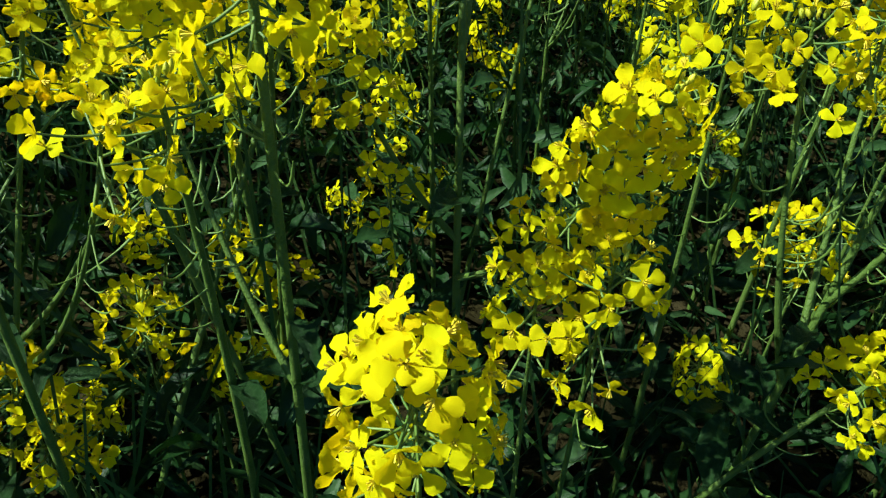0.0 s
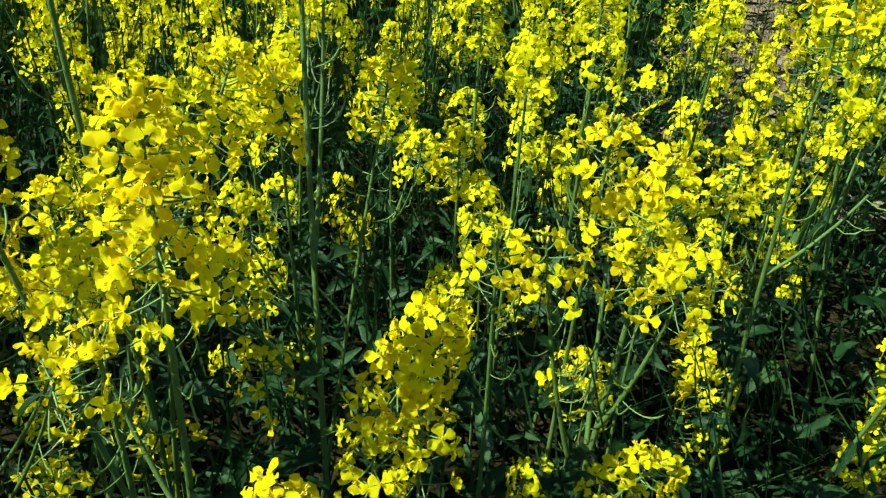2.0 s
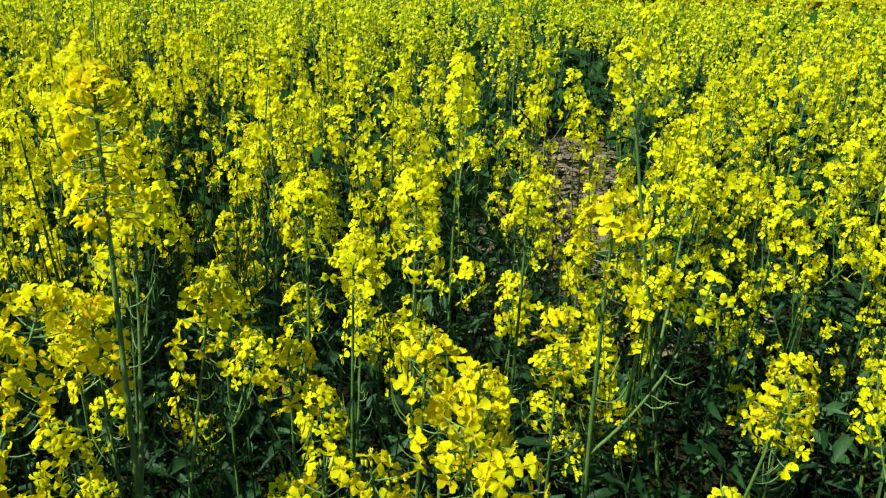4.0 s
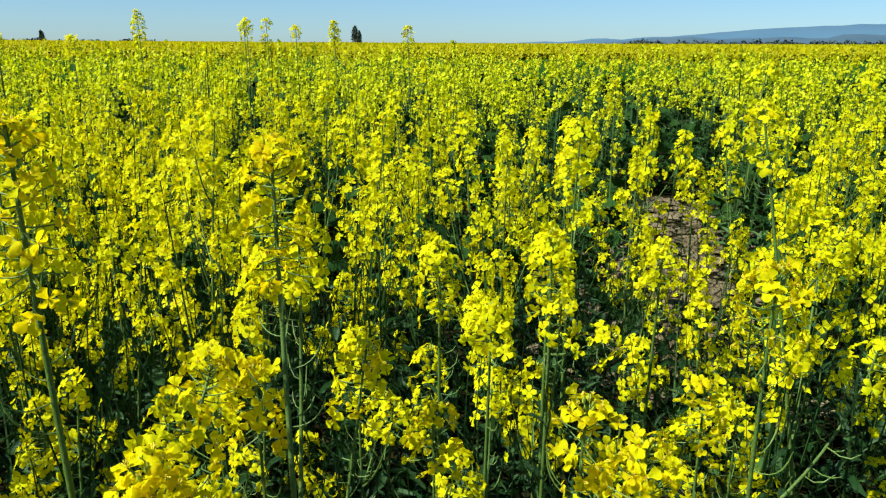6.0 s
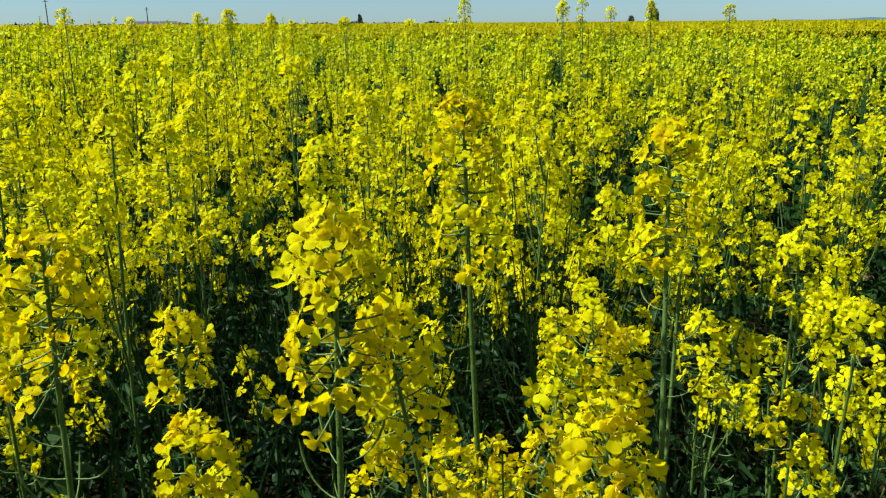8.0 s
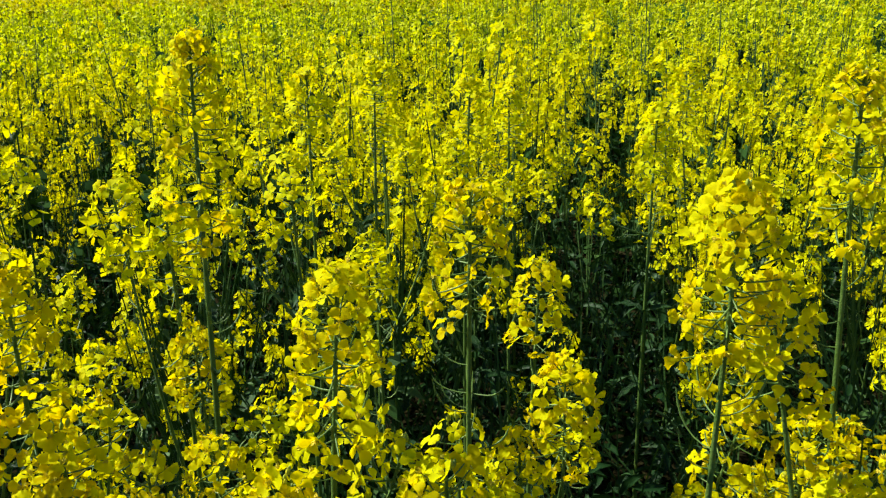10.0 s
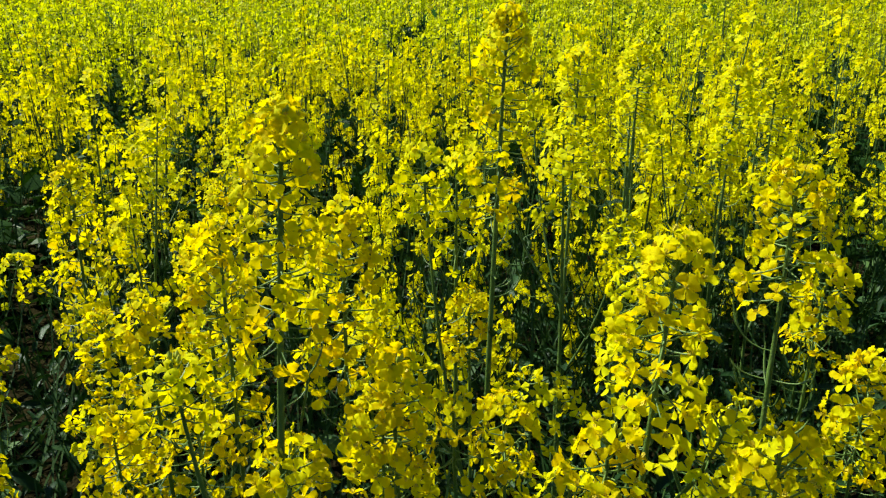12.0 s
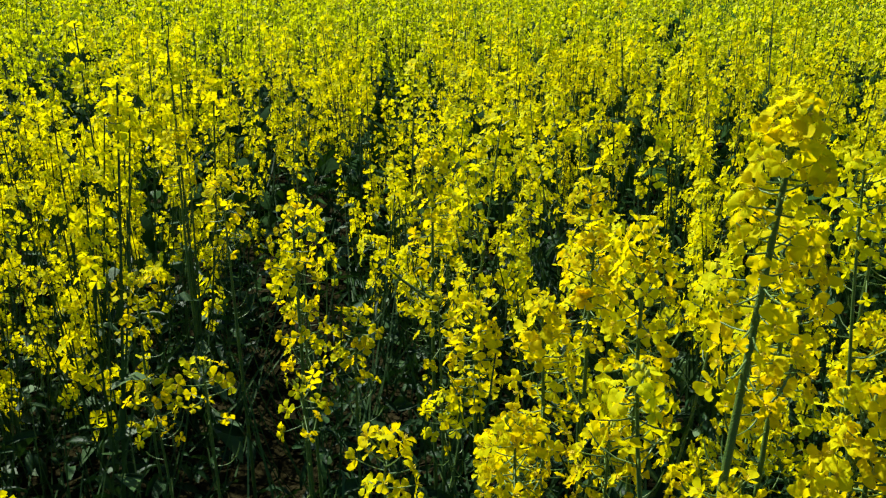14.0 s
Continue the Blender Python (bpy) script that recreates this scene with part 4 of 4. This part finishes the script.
hero(-0.397, 1.731, 0.849, 0.12, -0.392, 1.733, shoots=2, singly=False)
hero(-0.744, 1.582, 0.821, 0.12, -0.744, 1.597, shoots=2, singly=False)
hero(-0.012, 1.892, 0.722, 0.11, -0.008, 1.909, shoots=2, singly=False)
hero(-0.173, 2.565, 0.649, 0.11, -0.169, 2.567, shoots=2, singly=False)
hero(0.014, 0.614, 0.654, 0.07, -0.049, 0.727, shoots=1)
hero(-0.045, 0.697, 0.596, 0.07, -0.080, 0.747, shoots=1)
hero(0.088, 0.812, 0.671, 0.08, 0.108, 0.872, shoots=1)
hero(0.022, 1.106, 0.586, 0.10, 0.031, 1.128, singly=False, shoots=2)
hero(0.0, 0.455, 0.615, 0.04, -0.03, 0.54, shoots=0, sparse=0.3, dense=1.2, thick=1.25, bend=0.012, leaves=3)
hero(0.055, 0.775, 0.700, 0.09, -0.16, 0.48, shoots=0, sparse=0.1, thick=1.1, leaves=2, label="rapeseed plant with a long slanting stem and yellow head")
hero(0.200, 0.795, 0.690, 0.07, 0.100, 0.70, shoots=0, sparse=0.35, thick=0.85, leaves=2)
hero(-0.326, 0.568, 0.580, 0.06, -0.327, 0.593, shoots=1)
hero(-0.241, 1.263, 0.459, 0.10, -0.241, 1.273, shoots=2, singly=False)
hero(0.828, 1.871, 0.814, 0.14, 0.845, 1.859, shoots=2, singly=False)
hero(1.161, 1.850, 0.702, 0.12, 1.177, 1.854, shoots=0, singly=False)
hero(0.417, 2.234, 0.698, 0.13, 0.417, 2.253, shoots=2, singly=False)
hero(0.457, 1.710, 0.581, 0.10, 0.460, 1.721, shoots=2, singly=False)
hero(0.459, 1.312, 0.566, 0.09, 0.468, 1.331, singly=False, shoots=2)
hero(0.480, 1.031, 0.743, 0.09, 0.491, 1.047, singly=False, shoots=1)
hero(0.462, 0.980, 0.742, 0.09, 0.464, 1.024, singly=False, shoots=1)
hero(0.335, 1.071, 0.724, 0.10, 0.334, 1.094, singly=False, shoots=1)
hero(0.373, 0.942, 0.673, 0.07, 0.375, 0.990, singly=False, shoots=1)
hero(0.640, 1.023, 0.712, 0.05, 0.639, 1.084, singly=False, shoots=1)
hero(0.695, 1.181, 0.517, 0.10, 0.691, 1.213, shoots=2, singly=False)
hero(0.264, 1.677, 0.512, 0.10, 0.264, 1.699, shoots=2, singly=False)
hero(1.109, 1.985, 0.488, 0.06, 1.109, 2.013, shoots=1, singly=False)
hero(1.431, 2.935, 0.863, 0.12, 1.441, 2.935, shoots=1, singly=False, sparse=0.4)
hero(0.888, 0.744, 0.545, 0.09, 0.884, 0.791, shoots=2)
hero(1.308, 1.483, 0.600, 0.09, 1.318, 1.499, shoots=2, singly=False)
hero(-0.984, 0.224, 0.638, 0.10, -0.986, 0.234, shoots=1)
hero(-0.871, 0.293, 0.740, 0.12, -0.875, 0.301, shoots=1)
hero(-1.059, 0.045, 0.567, 0.05, -1.063, 0.053, shoots=0, leaves=2, dense=0.8)
hero(-0.689, 0.516, 0.653, 0.09, -0.698, 0.529, shoots=2)
for fx, fy, fz, fb in ((-0.445, 4.146, 1.137, 0.13), (0.039, 4.151, 1.095, 0.04), (0.146, 4.466, 1.119, 0.035), (0.297, 4.449, 1.084, 0.05), (0.479, 4.250, 1.104, 0.12), (0.853, 4.221, 1.083, 0.10),
                       (-1.943, 3.095, 1.066, 0.05),
                       (-1.907, 4.265, 1.063, 0.08),
                       (-1.523, 3.729, 1.071, 0.11),
                       (-1.783, 5.046, 1.053, 0.05),
                       (-1.114, 4.318, 1.031, 0.08),
                       (-1.759, 3.277, 1.030, 0.11),
                       (-1.917, 4.285, 1.067, 0.05),
                       (-1.513, 3.749, 1.069, 0.08),
                       (-1.753, 5.003, 1.067, 0.11),
                       (-1.114, 4.338, 1.033, 0.05),
                       (-0.623, 3.576, 1.019, 0.08),
                       (-1.473, 4.535, 1.025, 0.11),
                       (-1.008, 3.954, 1.035, 0.05),
                       (-1.753, 5.003, 1.073, 0.08),
                       (0.046, 4.378, 1.117, 0.11)):
    hero(fx, fy, fz, fb, fx + 0.03, fy, shoots=1, singly=False, sparse=0.3, leaves=2, label="tall slim rapeseed plant standing above the crop")

# low flowers on the sunny side of the path
for fx, fy, fz, fb in ((-0.187, 0.540, 0.355, 0.05), (-0.150, 0.527, 0.297, 0.04), (-0.100, 0.581, 0.384, 0.06), (-0.139, 0.641, 0.323, 0.05), (-0.043, 0.769, 0.264, 0.05), (-0.146, 0.677, 0.242, 0.04), (0.071, 0.686, 0.433, 0.06)):
    hero(fx, fy, fz, fb, fx - 0.01, fy + 0.03, shoots=0, leaves=1, sparse=0.4, dense=0.9, label="low rapeseed shoot in bloom under the taller plants")
# the shaded side
for fx, fy, fz, fb in ((0.395, 0.649, 0.425, 0.05), (0.609, 0.788, 0.300, 0.05), (0.461, 0.701, 0.557, 0.07), (0.601, 0.827, 0.602, 0.08), (0.271, 0.585, 0.608, 0.035), (0.279, 0.844, 0.594, 0.08), (0.168, 0.474, 0.497, 0.04)):
    hero(fx, fy, fz, fb, fx + 0.015, fy + 0.05, shoots=0, sparse=0.3, leaves=2, dense=1.1)

hero(0.202, 0.463, 0.528, 0.07, 0.220, 0.553, shoots=0, sparse=0.35, leaves=2, dense=1.1)
# low racemes under the tall spikes
for fx, fy, fz, fb in ((-0.794, 0.133, 0.617, 0.08), (-0.724, 0.177, 0.627, 0.08), (-0.684, 0.250, 0.586, 0.07), (-0.894, 0.198, 0.531, 0.06), (-0.613, 0.186, 0.633, 0.05)):
    hero(fx, fy, fz, fb, fx - 0.01, fy + 0.03, shoots=0, sparse=0.25, leaves=2)
# beside the dark furrow
for fx, fy, fz, fb in ((-0.834, 0.194, 0.701, 0.20), (-1.194, 0.307, 0.772, 0.17), (-0.753, 0.235, 0.786, 0.22), (-1.123, 0.145, 0.600, 0.08), (-1.200, 0.105, 0.720, 0.10),
                       (-1.167, -0.031, 0.562, 0.05), (-0.546, 0.242, 0.712, 0.11), (-0.708, 0.518, 0.805, 0.11), (-1.010, 0.420, 0.756, 0.16), (-0.854, 0.034, 0.602, 0.08),
                       (-1.415, 0.471, 0.610, 0.10), (-0.760, 0.418, 0.606, 0.08), (-0.539, 0.307, 0.652, 0.06), (-0.610, 0.770, 0.677, 0.10), (-0.576, 0.541, 0.562, 0.08),
                       (-0.360, 0.500, 0.629, 0.06), (-0.784, 1.086, 0.811, 0.10), (-0.674, 0.684, 0.816, 0.09), (-1.085, 0.243, 0.610, 0.07),
                       (-1.252, -0.075, 0.514, 0.06), (-1.222, 0.118, 0.584, 0.08), (-1.462, 0.104, 0.710, 0.10), (-1.681, 0.104, 0.751, 0.11), (-1.453, -0.035, 0.588, 0.08)):
    hero(fx, fy, fz, fb, fx - 0.01, fy + 0.015, shoots=0 if fx < -1.0 and fy < 0.2 else 1, sparse=0.25, leaves=3, singly=fy < 0.5, dense=0.85 if fx < -1.0 else 1.1)

for ob in list(scene.objects):
    if ob.name.startswith("rapeseed_plant") and ob["group"] == "rapeseed plants beside the path":
        st = [c for c in ob.children if c.name.startswith("stem")][0].data.vertices
        TAKEN.append((st[0].co.x, st[0].co.y))

# ---- the stand round them ----
spots = []
for low, high, per, gap in ((1.15, 2.2, 18, 0.12), (2.2, 4.4, 10, 0.14)):
    px, py = spread(mr, low, high, -60, 84, per)
    for x, y in zip(px, py):
        x, y = float(x) - 0.05, float(y)
        thin = -26 < math.degrees(math.atan2(-x, y)) < -4
        if not too_close(x, y, TAKEN, gap * (1.35 if thin else 1.0)):
            TAKEN.append((x, y))
            spots.append((x, y, math.hypot(x, y)))
free = {False: list(TALL), True: list(GREEN)}
for x, y, r in spots:
    green = bool(late(x, y))
    kind = GREEN if green else TALL
    src = kind[int(mr.integers(0, len(kind)))]
    grow = float(np.clip(mr.normal(0.93, 0.11), 0.62, 1.12)) * (0.88 if r < 1.6 else 1.0)
    if free[green]:
        src = free[green].pop()
        src.matrix_basis = pose(x, y, 0, 0, 0, mr.uniform(0, 360))
        src.scale = (grow, grow, grow)
    else:
        stand(x, y, src, grow)
for k, sp in enumerate(SHORT):
    sp.matrix_basis = pose(-0.9 + 0.36 * k, 1.22 + 0.1 * (k % 2), 0)
for left in free[False] + free[True]:
    left.matrix_basis = pose(mr.uniform(-1, 1), 3.0, 0)
# a closer stand on the sunny side
px, py = spread(mr, 0.75, 1.5, 50, 112, 26)
for x, y in zip(px, py):
    x, y = float(x) - 0.05, float(y) - 0.1
    if bare(x, y) > 0.5 and not too_close(x, y, TAKEN, 0.11) and math.hypot(x + 0.38, y + 0.28) > 0.6:
        TAKEN.append((x, y))
        stand(x, y, TALL[int(mr.integers(0, len(TALL)))], float(mr.uniform(0.76, 0.94)))
# low plants among the near ones
px, py = spread(mr, 0.55, 1.2, -58, 76, 24)
for x, y in zip(px, py):
    x, y = float(x), float(y)
    if math.degrees(math.atan2(-x, y)) < 15 and mr.uniform(0, 1) > 0.4:
        continue
    if not too_close(x, y, TAKEN, 0.085) and bare(x, y) > 0.5:
        TAKEN.append((x, y))
        stand(x, y, SHORT[int(mr.integers(0, len(SHORT)))], float(mr.uniform(0.85, 1.1)))


def clods():
    rng = np.random.default_rng(3)
    s = Soup()
    base = np.array([(1, 0, 0), (0.5, 0.87, 0.05), (-0.5, 0.87, 0), (-1, 0, 0.06), (-0.5, -0.87, 0), (0.5, -0.87, 0), (0.5, 0.1, 0.5), (-0.2, 0.45, 0.55), (-0.3, -0.4, 0.5)])
    tris = np.array([(0, 1, 6), (1, 2, 7), (1, 7, 6), (2, 3, 7), (3, 4, 8), (3, 8, 7), (4, 5, 8), (5, 0, 6), (5, 6, 8), (6, 7, 8)])
    for _ in range(900):
        u, v = rng.uniform(-0.7, 2.6), rng.normal(0, 0.22)
        x, y = 1.55 + 0.42 * u - 0.907 * v, 2.5 + 0.907 * u + 0.42 * v
        a, k = rng.uniform(0, 6.28), rng.uniform(0.01, 0.055)
        w = base + rng.normal(0, 0.1, base.shape)
        c, sn = math.cos(a), math.sin(a)
        w = w @ np.array([[c, sn, 0], [-sn, c, 0], [0, 0, 0.5]])
        s.add(w * k + (x, y, -0.004), None, tris)
    tagged(new("soil_clods", s.mesh("soil_clods", [CLOD], False)), "dry clods lying on the open soil", "soil", kind="stuff")


clods()
